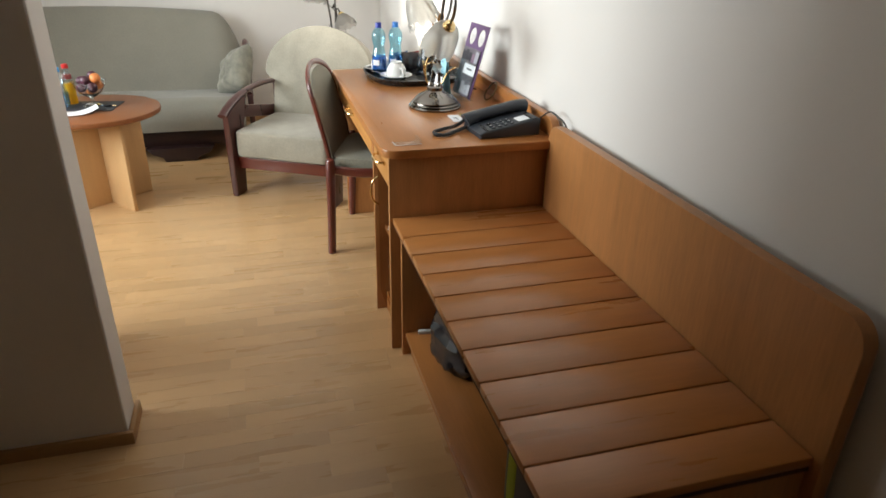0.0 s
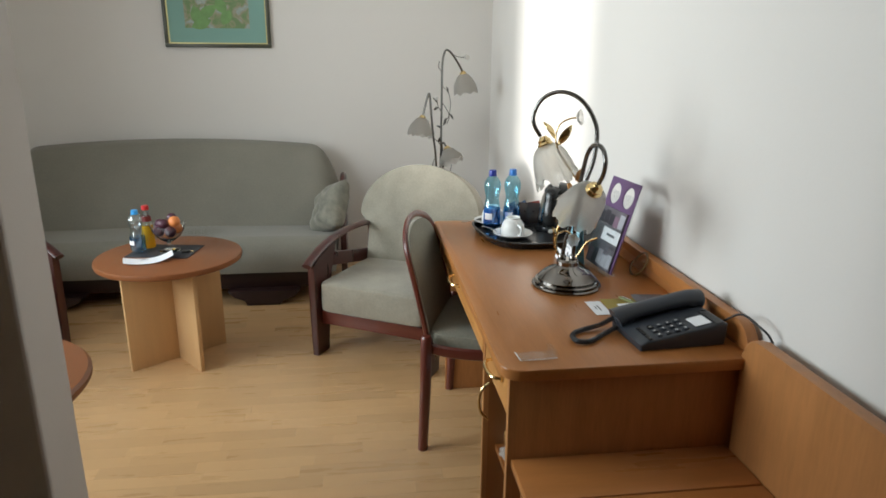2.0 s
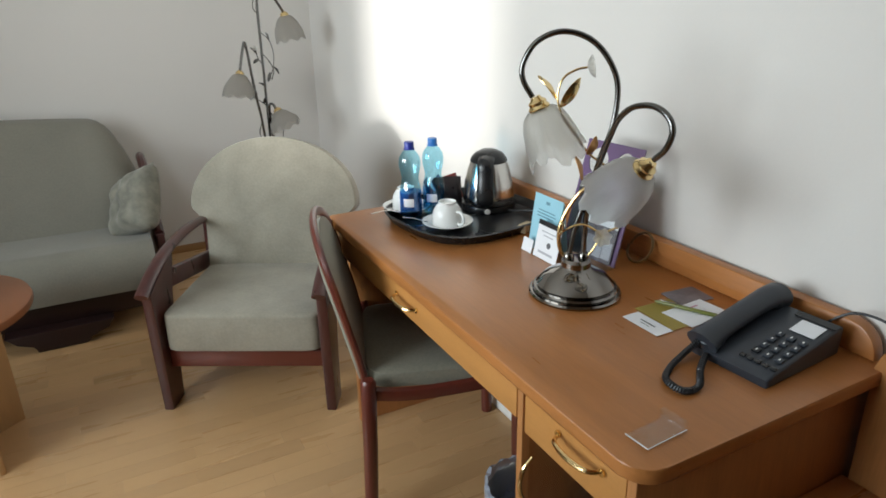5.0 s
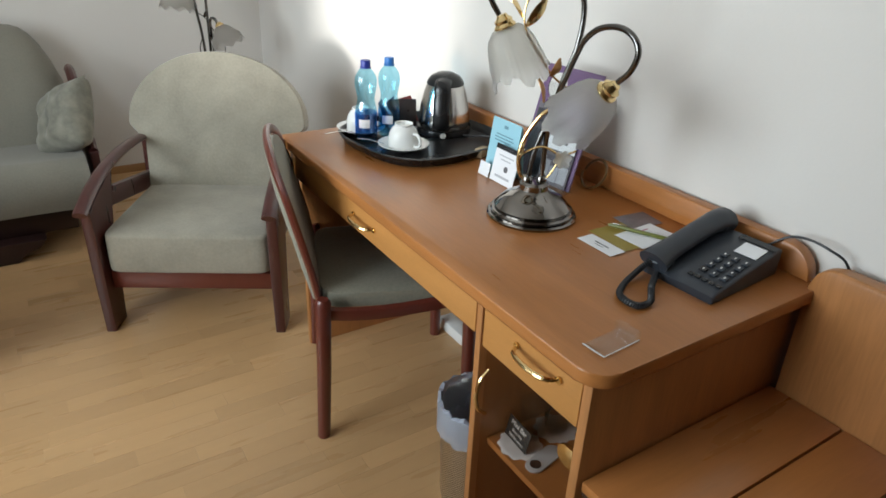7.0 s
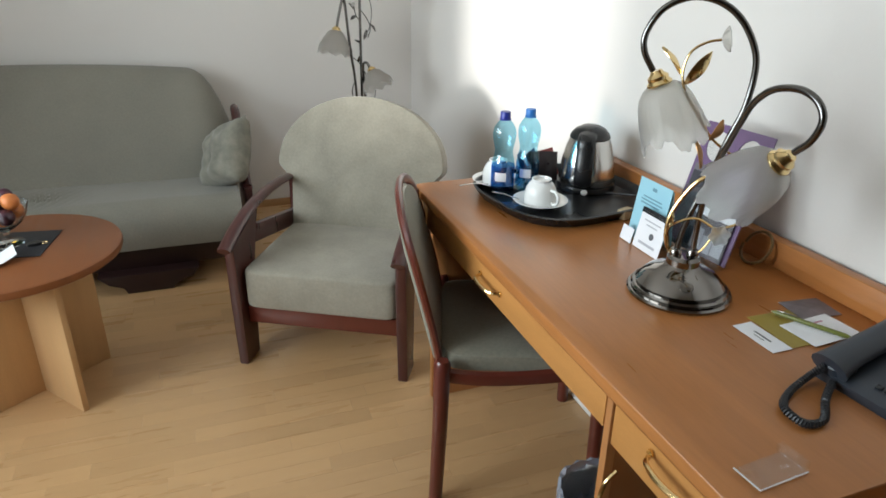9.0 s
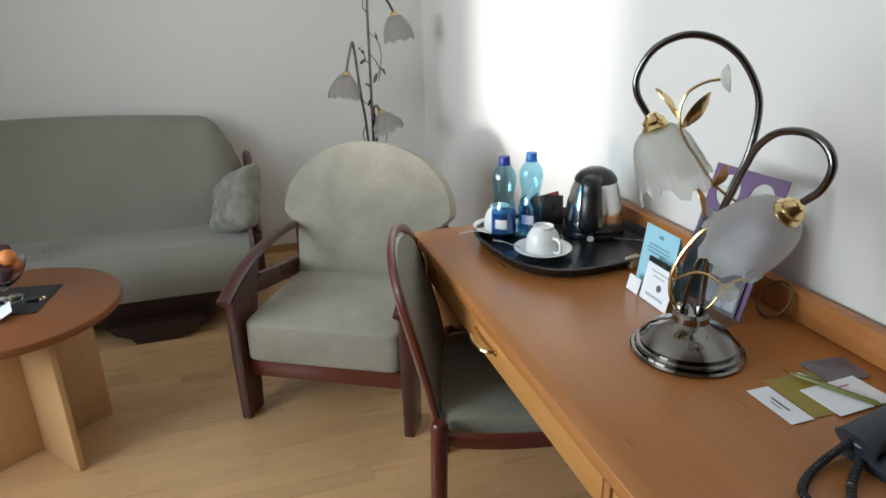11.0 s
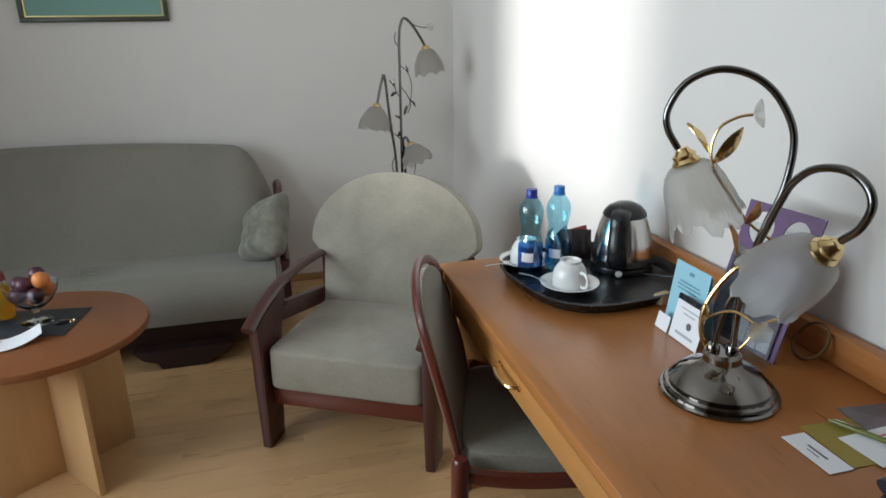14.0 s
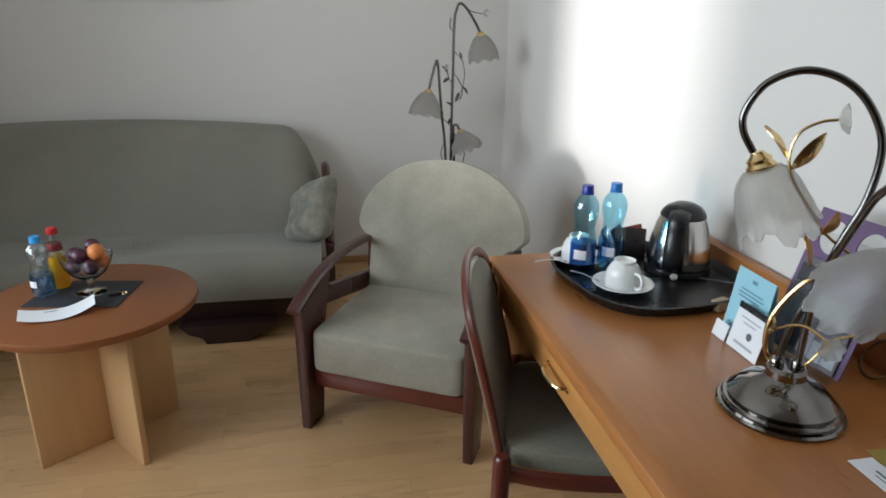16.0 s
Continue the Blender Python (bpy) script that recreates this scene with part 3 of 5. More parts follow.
def throw_pillow(m, label):
    q = bmn()
    n = 26
    for sgn in (1, -1):
        g = [[q.verts.new((0.0, 0.0, 0.0)) for j in range(n + 1)] for i in range(n + 1)]
        for i in range(n + 1):
            for j in range(n + 1):
                u, v = -1 + 2 * i / n, -1 + 2 * j / n
                h = (max(0, 1 - u ** 4) * max(0, 1 - v ** 4)) ** 0.5
                w = noise.noise((u * 2.4, v * 2.4, sgn * 3.0))
                pull = 1 - 0.10 * (1 - abs(u) ** 2) * abs(v) ** 3 - 0.10 * (1 - abs(v) ** 2) * abs(u) ** 3
                g[i][j].co = (0.185 * u * pull, 0.19 * v * pull, sgn * (0.092 * h * (1 + 0.28 * w)))
        for i in range(n):
            for j in range(n):
                q.faces.new((g[i][j], g[i + 1][j], g[i + 1][j + 1], g[i][j + 1]))
    bmesh.ops.remove_doubles(q, verts=q.verts[:], dist=0.0004)
    ob = obj("throw_pillow", q, PILLOW_M, None, "", angle=70)
    ob.matrix_world = m
    return tagged(ob, label, "pillow")


PILLOW_M = material("patterned_velour", (0.21, 0.20, 0.16), 0.92, vary=0.75, scale=16, bump=0.3, bump_scale=200, fine=0.12, sheen=0.2)
throw_pillow(pose(-1.105, 3.10, 0.500, 60, -26, -58) @ Matrix.Scale(0.86, 4), "mottled grey-green square throw pillow leaning on the sofa arm")
throw_pillow(pose(-3.06, 3.24, 0.500, 66, -6, 52) @ Matrix.Scale(0.88, 4), "mottled grey-green square throw pillow at the far sofa end")

# ---- coffee table ----
TZ = 0.525
table = thing("coffee_table", pose(-1.813, 2.122, 0), "round coffee table with reddish top on crossed beech panels", "table")
b = bmn()
lathe(b, [(0, TZ - 0.030), (0.318, TZ - 0.030), (0.325, TZ - 0.026), (0.328, TZ - 0.014), (0.325, TZ - 0.003), (0.318, TZ), (0, TZ)], 72)
part("tabletop", b, TABLE_TOP, table)
A = math.degrees(math.atan2(-0.135, -0.195)) + 3.5
b = bmn()
box(b, -0.236, -0.010, 0, 0.236, 0.010, TZ - 0.031, 0.002, m=pose(0, 0, 0, 0, 0, A))
part("panel", b, BEECH, table)
for s in (-1, 1):
    b = bmn()
    box(b, -0.010, 0.0105 if s > 0 else -0.236, 0, 0.010, 0.236 if s > 0 else -0.0105, TZ - 0.031, 0.002, m=pose(0, 0, 0, 0, 0, A))
    part("panel", b, BEECH, table)

# round dining table behind the partition
dining = thing("round_table", pose(-1.90, 0.525, 0), "round reddish laminate table on crossed beech panels behind the partition", "table")
b = bmn()
lathe(b, [(0, 0.65), (0.307, 0.65), (0.315, 0.66), (0.315, 0.672), (0.307, 0.68), (0, 0.68)], 72)
part("tabletop", b, TABLE_TOP, dining)
b = bmn()
box(b, -0.23, -0.01, 0, 0.23, 0.01, 0.649, 0.002, m=pose(0, 0, 0, 0, 0, 45))
part("panel", b, BEECH, dining)
for s in (-1, 1):
    b = bmn()
    box(b, -0.01, 0.0105 if s > 0 else -0.23, 0, 0.01, 0.23 if s > 0 else -0.0105, 0.649, 0.002, m=pose(0, 0, 0, 0, 0, 45))
    part("panel", b, BEECH, dining)


# ---- minibar cabinet: glass door and what is in it ----
SMOKED = thin_glass("smoked_glass", (0.90, 0.86, 0.81), 0.022)
CLEAR_THIN = thin_glass("thin_clear_glass", (0.98, 0.985, 0.985), 0.035)
CLEAR = thin_glass("clear_acrylic", (0.96, 0.97, 0.97), 0.06)
door = part("door", bmn(), SMOKED, desk)
b = bmn()
box(b, DX0 + 0.036, DY0 + 0.053, 0.085, DX0 + 0.041, 0.617, DT - 0.142, 0.001)
bmesh.ops.recalc_face_normals(b, faces=b.faces[:])
b.to_mesh(door.data)
b.free()
door.visible_shadow = False
tagged(door, "smoked glass cabinet door")
b = bmn()
c0 = Vector((DX0 + 0.034, 0.602, 0.520))
pts = spline([c0 + Vector((0, 0, -0.056)), c0 + Vector((-0.020, 0, -0.036)), c0 + Vector((-0.028, 0, 0)), c0 + Vector((-0.020, 0, 0.036)), c0 + Vector((0, 0, 0.056))], 6)
tube(b, pts, 0.0042, 8)
part("handle", b, BRASS, door, "curved polished brass handle")
for z in (0.550, 0.13):
    b = bmn()
    prism(b, [(DY0 + 0.050, z - 0.022)] + arc(DY0 + 0.068, z, 0.022, -90, 90, 8) + [(DY0 + 0.050, z + 0.022)], DX0 + 0.027, DX0 + 0.0355, "x", 0.002)
    part("hinge", b, BRASS, door, "brass hinge plate")

LACE = material("white_lace", (0.78, 0.78, 0.82), 0.85, vary=0.2, scale=60)


def doily(x, y, r):
    q = bmn()
    n = 40
    rim = [q.verts.new((r * (1 + 0.07 * math.cos(10 * 2 * math.pi * i / n)) * math.cos(2 * math.pi * i / n),
                        r * (1 + 0.07 * math.cos(10 * 2 * math.pi * i / n)) * math.sin(2 * math.pi * i / n), 0.0)) for i in range(n)]
    inn = [q.verts.new((0.9 * r * math.cos(2 * math.pi * i / n), 0.9 * r * math.sin(2 * math.pi * i / n), 0.0018)) for i in range(n)]
    ins = [q.verts.new((0.7 * r * math.cos(2 * math.pi * i / n), 0.7 * r * math.sin(2 * math.pi * i / n), 0.001)) for i in range(n)]
    for i in range(n):
        k = (i + 1) % n
        q.faces.new((rim[i], rim[k], inn[k], inn[i]))
        q.faces.new((inn[i], inn[k], ins[k], ins[i]))
    q.faces.new(ins)
    ob = obj("doily", q, LACE)
    ob.location = (x, y, 0.3735)
    return tagged(ob, "white scalloped lace doily on the minibar shelf", "doily", "doilies in the minibar")


doily(-0.505, 0.566, 0.047)
doily(-0.405, 0.566, 0.047)


def tumbler(x, y):
    q = bmn()
    lathe(q, [(0, 0.0), (0.026, 0.0), (0.034, 0.085), (0.0325, 0.085), (0.025, 0.006), (0, 0.006)], 24)
    ob = obj("drinking_glass", q, CLEAR_THIN)
    ob.location = (x, y, 0.376)
    return tagged(ob, "clear drinking glass standing on a lace doily", "glass", "glasses in the minibar")


tumbler(-0.462, 0.578)
tumbler(-0.405, 0.566)


def text(name, body, size, mat, m, parent, label="", depth=0.0003):
    cu = bpy.data.curves.new(name, "FONT")
    cu.body, cu.size, cu.extrude = body, size, depth
    cu.align_x, cu.align_y = "CENTER", "CENTER"
    tmp = bpy.data.objects.new(name, cu)
    me = bpy.data.meshes.new_from_object(tmp)
    bpy.data.objects.remove(tmp)
    me.materials.append(mat)
    ob = new(name, me)
    ob.parent = parent
    ob.matrix_basis = m
    return tagged(ob, label) if label else ob


sign = thing("minibar_sign", pose(-0.516, 0.572, 0.3765, 78, 0, -94) @ Matrix.Scale(0.88, 4), "small black minibar sign with white lettering", "sign")
b = bmn()
box(b, -0.044, 0.0, -0.002, 0.044, 0.058, 0.0, 0.0006)
part("plate", b, BLACK_M, sign)
for body, sz, yy in (("Mini Bar", 0.0185, 0.045), ("Extra Pay", 0.0105, 0.027), ("Mini Bar płatny", 0.0095, 0.012)):
    text("lettering", body, sz, PAPER, Matrix.Translation((0, yy, 0.0006)), sign, "white lettering")

b = bmn()
prism(b, [(x * 1.0, y) for x, y in arc(0.0, 0.0, 0.019, 90, 270, 10) + arc(0.062, 0.0, 0.019, -90, 90, 10)], 0, 0.004, "z", 0.0012)
opener = obj("bottle_opener", b, material("satin_aluminium", (0.62, 0.62, 0.66), 0.45, 0.25))
opener.matrix_world = pose(-0.520, 0.500, 0.3730, 0, 0, 12)
tagged(opener, "flat satin metal bottle opener lying on the minibar shelf", "bottle opener")
b = bmn()
lathe(b, [(0, 0), (0.012, 0), (0.012, 0.0012), (0, 0.0012)], 20, Matrix.Translation((0.004, 0, 0.0042)))
part("opening", b, DARK_W, opener, "dark opening")

# ---- waste bin with liner under the desk ----
bin_ = thing("waste_bin", pose(-0.447, 0.790, 0) @ Matrix.Diagonal((1.0, 1.0, 1.12, 1.0)), "perforated steel waste bin with a clear plastic liner", "waste bin")
PERF = bpy.data.materials.new("perforated_steel")
PERF.use_nodes = True
nt = PERF.node_tree
pb = nt.nodes["Principled BSDF"]
pb.inputs["Metallic"].default_value, pb.inputs["Roughness"].default_value = 1.0, 0.28
tcx = nt.nodes.new("ShaderNodeTexCoord")
sepx = nt.nodes.new("ShaderNodeSeparateXYZ")
nt.links.new(tcx.outputs["Object"], sepx.inputs[0])
ang = nt.nodes.new("ShaderNodeMath"); ang.operation = "ARCTAN2"
nt.links.new(sepx.outputs["Y"], ang.inputs[0]); nt.links.new(sepx.outputs["X"], ang.inputs[1])
sa = nt.nodes.new("ShaderNodeMath"); sa.operation = "MULTIPLY"; sa.inputs[1].default_value = 84.0
nt.links.new(ang.outputs[0], sa.inputs[0])
sb = nt.nodes.new("ShaderNodeMath"); sb.operation = "SINE"; nt.links.new(sa.outputs[0], sb.inputs[0])
sc = nt.nodes.new("ShaderNodeMath"); sc.operation = "MULTIPLY"; sc.inputs[1].default_value = 900.0
nt.links.new(sepx.outputs["Z"], sc.inputs[0])
se = nt.nodes.new("ShaderNodeMath"); se.operation = "SINE"; nt.links.new(sc.outputs[0], se.inputs[0])
sf = nt.nodes.new("ShaderNodeMath"); sf.operation = "MULTIPLY"
nt.links.new(sb.outputs[0], sf.inputs[0]); nt.links.new(se.outputs[0], sf.inputs[1])
sr = nt.nodes.new("ShaderNodeValToRGB")
sr.color_ramp.elements[0].position, sr.color_ramp.elements[0].color = 0.25, (0.74, 0.72, 0.69, 1)
sr.color_ramp.elements[1].position, sr.color_ramp.elements[1].color = 0.45, (0.05, 0.045, 0.04, 1)
nt.links.new(sf.outputs[0], sr.inputs[0]); nt.links.new(sr.outputs[0], pb.inputs["Base Color"])
b = bmn()
lathe(b, [(0, 0.003), (0.084, 0.003), (0.088, 0.0), (0.090, 0.01), (0.098, 0.262), (0.101, 0.270), (0.098, 0.272), (0.094, 0.262), (0.086, 0.014), (0, 0.012)], 40)
part("body", b, PERF, bin_)
LINER_G = glassy("crumpled_liner", (0.60, 0.65, 0.76), 0.2, 0.55, 1.15)
b = bmn()
lathe(b, [(0.080, 0.10), (0.092, 0.20), (0.096, 0.265), (0.100, 0.285), (0.106, 0.283), (0.1075, 0.255), (0.108, 0.225), (0.106, 0.205)], 56, None,
      lambda k, u: (0.045 * noise.noise((9 * math.cos(6.28 * u), 9 * math.sin(6.28 * u), k * 0.9)), 0.016 * noise.noise((7 * math.cos(6.28 * u), 7 * math.sin(6.28 * u), 5 + k * 0.3))))
part("liner", b, LINER_G, bin_, "crumpled clear plastic liner", angle=25)

# wall socket box and cable seen under the desk
sock = thing("extension_socket", pose(-0.075, 1.44, 0.0), "white extension socket block on the floor under the desk", "socket")
b = bmn()
box(b, -0.03, -0.08, 0.0, 0.03, 0.08, 0.045, 0.008)
part("body", b, PORCELAIN, sock)
b = bmn()
tube(b, spline([(0.0, -0.078, 0.02), (-0.03, -0.13, 0.006), (-0.08, -0.20, 0.0035), (-0.05, -0.32, 0.0035)], 6), 0.003, 6)
part("cable", b, BLACK_M, sock)

# ---- table lamp ----
LX, LY = -0.285, 0.868
tl = thing("table_lamp", pose(LX - 0.016, LY - 0.026, DT), "black nickel desk lamp with two frosted glass flower shades", "table lamp")
b = bmn()
lathe(b, [(0, 0.0), (0.106, 0.0), (0.109, 0.006), (0.106, 0.010), (0.099, 0.011), (0.101, 0.016), (0.098, 0.020), (0.091, 0.021), (0.092, 0.026), (0.087, 0.031), (0.074, 0.044), (0.056, 0.054), (0.040, 0.060),
          (0.034, 0.066), (0.034, 0.078), (0.028, 0.084), (0, 0.086)], 56, Matrix.Diagonal((0.96, 0.96, 1, 1)))
part("base", b, CHROME, tl, "turned mirror-bright dark chrome base")


def loc(p):
    return Vector(p) - Vector((LX, LY, DT))


big = [(-0.300, 0.876, 0.845), (-0.291, 0.874, 0.911), (-0.270, 0.858, 1.001), (-0.253, 0.845, 1.085), (-0.239, 0.833, 1.145), (-0.234, 0.829, 1.21), (-0.240, 0.835, 1.255),
       (-0.264, 0.853, 1.302), (-0.295, 0.878, 1.329), (-0.332, 0.907, 1.335), (-0.367, 0.935, 1.314), (-0.386, 0.950, 1.272), (-0.385, 0.949, 1.239), (-0.366, 0.942, 1.205)]
b = bmn()
tube(b, spline([loc(p) for p in big], 5), 0.0061, 10)
part("arm", b, GUN, tl, "swan-neck arm")
small = [(-0.270, 0.862, 0.845), (-0.272, 0.858, 0.95), (-0.278, 0.835, 1.04), (-0.28, 0.810, 1.095), (-0.28, 0.790, 1.14), (-0.28, 0.770, 1.176), (-0.28, 0.734, 1.203), (-0.28, 0.684, 1.212),
         (-0.28, 0.646, 1.200), (-0.28, 0.630, 1.174), (-0.28, 0.642, 1.140), (-0.28, 0.668, 1.115)]
b = bmn()
tube(b, spline([loc(p) for p in small], 5), 0.0061, 10)
part("arm", b, GUN, tl, "swan-neck arm")
for dx, dy in ((-0.015, 0.008), (0.015, -0.006)):
    b = bmn()
    lathe(b, [(0, 0.0), (0.012, 0.0), (0.012, 0.010), (0.009, 0.014), (0, 0.014)], 16, Matrix.Translation((dx, dy, 0.083)))
    part("collar", b, CHROME, tl)


def shade(parent, cap, rim, r=0.066, wob=0.0):
    cap, rim = loc(cap), loc(rim)
    d = rim - cap
    m = Matrix.Translation(cap) @ d.to_track_quat("Z", "Y").to_matrix().to_4x4()
    ln = d.length
    q = bmn()
    lathe(q, [(0.0, -0.010), (0.010, -0.010), (0.013, -0.004), (0.020, 0.002), (0.019, 0.008), (0.024, 0.014), (0.023, 0.020), (0.017, 0.024)], 28, m)
    part("cap", q, BRASS, parent, "polished brass flower cap")
    q = bmn()
    prof = [(0.020, 0.016), (0.031, 0.020), (0.044, 0.034), (0.052, 0.054), (0.0575, 0.080), (r - 0.002, ln - 0.035), (r, ln - 0.012), (r + 0.004, ln)]
    inner = [(a - 0.0032, c) for a, c in reversed(prof)]

    def ruffle(k, u):
        kk = k if k < len(prof) else 2 * len(prof) - 1 - k
        f = (kk / (len(prof) - 1)) ** 3
        return 0.025 * f * math.sin(2 * math.pi * 9 * u + 0.6) + 0.004 * math.sin(2 * math.pi * 36 * u), f * (0.009 * math.sin(2 * math.pi * 9 * u) + 0.012 * math.sin(2 * math.pi * 3 * u + wob) + 0.003 * math.sin(2 * math.pi * 27 * u))
    lathe(q, prof + inner, 108, m, ruffle)
    part("shade", q, FROST, parent, "frosted ribbed glass flower shade", angle=50)


shade(tl, (-0.356, 0.940, 1.196), (-0.316, 0.913, 1.080), r=0.062)
shade(tl, (-0.282, 0.678, 1.103), (-0.302, 0.765, 1.014), r=0.061, wob=2.0)
VINE_M = material("aged_brass", (0.55, 0.39, 0.18), 0.24, 1.0, vary=0.1)
v1 = [(-0.292, 0.868, 0.843), (-0.311, 0.890, 0.861), (-0.318, 0.893, 0.905), (-0.308, 0.888, 0.950), (-0.285, 0.870, 1.000), (-0.262, 0.852, 1.020)]
v2 = [(-0.239, 0.833, 1.058), (-0.272, 0.860, 1.087), (-0.305, 0.880, 1.136), (-0.326, 0.893, 1.172), (-0.332, 0.900, 1.210), (-0.323, 0.896, 1.244), (-0.301, 0.883, 1.261), (-0.284, 0.869, 1.266)]
v3 = [(-0.315, 0.885, 0.870), (-0.330, 0.870, 0.915), (-0.310, 0.830, 0.945), (-0.300, 0.790, 0.940), (-0.300, 0.774, 0.934)]
v4 = [(-0.280, 0.868, 0.846), (-0.262, 0.850, 0.862), (-0.240, 0.838, 0.905), (-0.215, 0.818, 0.925)]
for k, v in enumerate((v1, v2, v3, v4)):
    b = bmn()
    tube(b, spline([loc(p) for p in v], 5), 0.0024 if k else 0.0046, 8)
    part("vine", b, VINE_M, tl, "thin brass vine")


def leaf(parent, p, tip, w, mat, nm="leaf", up=Vector((0.3, -0.6, 0.7))):
    p, tip = loc(p), loc(tip)
    d = tip - p
    side = d.cross(up).normalized()
    nrm = side.cross(d).normalized()
    q = bmn()
    rows2 = []
    for i in range(9):
        t = i / 8
        ww = w * math.sin(math.pi * min(1, 0.04 + t * 0.96)) ** 0.8
        c = p + d * t + nrm * 0.006 * math.sin(math.pi * t)
        rows2.append([q.verts.new(c + side * ww - nrm * 0.002), q.verts.new(c + nrm * 0.001), q.verts.new(c - side * ww - nrm * 0.002),
                      q.verts.new(c - side * ww - nrm * 0.0034), q.verts.new(c - nrm * 0.0004), q.verts.new(c + side * ww - nrm * 0.0034)])
    for a, c in zip(rows2, rows2[1:]):
        for j in range(6):
            k = (j + 1) % 6
            q.faces.new((a[j], a[k], c[k], c[j]))
    q.faces.new(rows2[0])
    q.faces.new(rows2[-1][::-1])
    return part(nm, q, mat, parent, "pressed brass leaf")


LEAF_A = material("amber_leaf", (0.50, 0.26, 0.10), 0.3, 0.7, vary=0.15)
for p, tip, w, mm in (((-0.333, 0.902, 1.205), (-0.362, 0.928, 1.250), 0.012, BRASS), ((-0.326, 0.896, 1.185), (-0.292, 0.878, 1.245), 0.012, BRASS),
                      ((-0.275, 0.862, 1.085), (-0.262, 0.852, 1.125), 0.013, LEAF_A), ((-0.280, 0.868, 1.030), (-0.296, 0.878, 1.085), 0.012, LEAF_A), ((-0.328, 0.872, 0.915), (-0.338, 0.860, 0.950), 0.010, BRASS)):
    leaf(tl, p, tip, w, mm)


def blossom(parent, c, facing, r=0.021):
    q = bmn()
    m = Matrix.Translation(loc(c)) @ Vector(facing).to_track_quat("Z", "Y").to_matrix().to_4x4()
    lathe(q, [(0, 0.0), (0.006, 0.001), (r * 0.6, 0.004), (r, 0.012), (r * 0.98, 0.014), (r * 0.55, 0.0065), (0, 0.003)], 40, m, lambda k, u: (0.12 * math.sin(2 * math.pi * 6 * u) * (1 if 2 <= k <= 5 else 0), 0))
    return part("blossom", q, FROST, parent, "small frosted glass blossom")


blossom(tl, (-0.284, 0.869, 1.266), (0.75, -0.5, 0.15))
blossom(tl, (-0.300, 0.772, 0.934), (-0.5, -0.7, 0.1), 0.018)

# ---- tray with kettle, bottles and cups ----
TX, TY = -0.248, 1.436
tray = thing("serving_tray", pose(TX, TY, DT) @ Matrix.Diagonal((1.05, 1.05, 1, 1)), "glossy black plastic serving tray on the desk", "tray")
b = bmn()
o1, o2, o3, o4 = superellipse(0.200, 0.200, 3.0), superellipse(0.216, 0.216, 3.0), superellipse(0.210, 0.210, 3.0), superellipse(0.194, 0.194, 3.0)
rings = [[b.verts.new((x, y, z)) for x, y in o] for o, z in ((o1, 0.0), (o2, 0.026), (o3, 0.028), (o4, 0.006))]
for ra, rb in zip(rings, rings[1:]):
    for i in range(len(ra)):
        k = (i + 1) % len(ra)
        b.faces.new((ra[i], ra[k], rb[k], rb[i]))
b.faces.new(rings[0])
b.faces.new(rings[-1])
bmesh.ops.transform(b, matrix=pose(0, 0, 0, 0, 0, 8), verts=b.verts[:])
part("dish", b, BLACK_P, tray)
TB = DT + 0.0065

WATER = thin_glass("blue_bottle", (0.60, 0.87, 0.96), 0.12, 0.06)
CAP_A = material("navy_cap", (0.015, 0.03, 0.28), 0.4)
CAP_B = material("sky_blue_cap", (0.03, 0.20, 0.62), 0.4)
LABEL_B = thin_glass("blue_label", (0.50, 0.70, 0.95), 0.12, 0.12)
LABEL_C = thin_glass("light_blue_label", (0.56, 0.80, 0.98), 0.12, 0.12)


def water_bottle(x, y, z, cap_mat, lab_mat, label, h=0.234, glass=None, low=None, r=0.0325):
    w = thing("water_bottle", pose(x, y, z), label, "bottle")
    s = h / 0.262
    q = bmn()
    lathe(q, [(0, 0.004), (r * 0.7, 0.0), (r * 0.93, 0.006), (r, 0.016), (r * 0.97, 0.028), (r, 0.04 * s), (r * 0.99, 0.098 * s), (r * 0.92, 0.112 * s), (r * 0.80, 0.132 * s), (r * 0.77, 0.142 * s),
              (r * 0.83, 0.155 * s), (r * 0.97, 0.178 * s), (r, 0.195 * s), (r * 0.93, 0.212 * s), (r * 0.66, 0.229 * s), (r * 0.42, 0.238 * s), (r * 0.38, 0.248 * s), (0, 0.248 * s)], 32)
    part("body", q, glass or WATER, w, "clear moulded plastic body")
    q = bmn()
    lathe(q, [(r * 0.44, 0.238 * s), (r * 0.50, 0.2385 * s), (r * 0.50, 0.242 * s), (r * 0.44, 0.243 * s), (r * 0.44, 0.262 * s), (r * 0.40, 0.264 * s), (0, 0.264 * s)], 24)
    part("cap", q, cap_mat, w, "blue screw cap")
    q = bmn()
    lathe(q, [(r + 0.0006, 0.018 * s), (r + 0.0006, 0.096 * s), (r + 0.0002, 0.096 * s), (r + 0.0002, 0.018 * s)], 32)
    part("label", q, lab_mat, w, "printed blue label")
    q = bmn()
    for k in range(7):
        a0 = radians(205 + 8 * k)
        q.faces.new([q.verts.new(((r + 0.0012) * math.cos(a), (r + 0.0012) * math.sin(a), z * s)) for a, z in ((a0, 0.05), (a0 + radians(8), 0.05), (a0 + radians(8), 0.078), (a0, 0.078))])
    part("label_patch", q, PAPER, w, "pale label patch")
    return w


water_bottle(-0.402, 1.502, TB, CAP_A, LABEL_B, "blue plastic water bottle with a navy cap on the tray")
water_bottle(-0.320, 1.512, TB, CAP_B, LABEL_C, "blue plastic water bottle with a light blue cap on the tray")


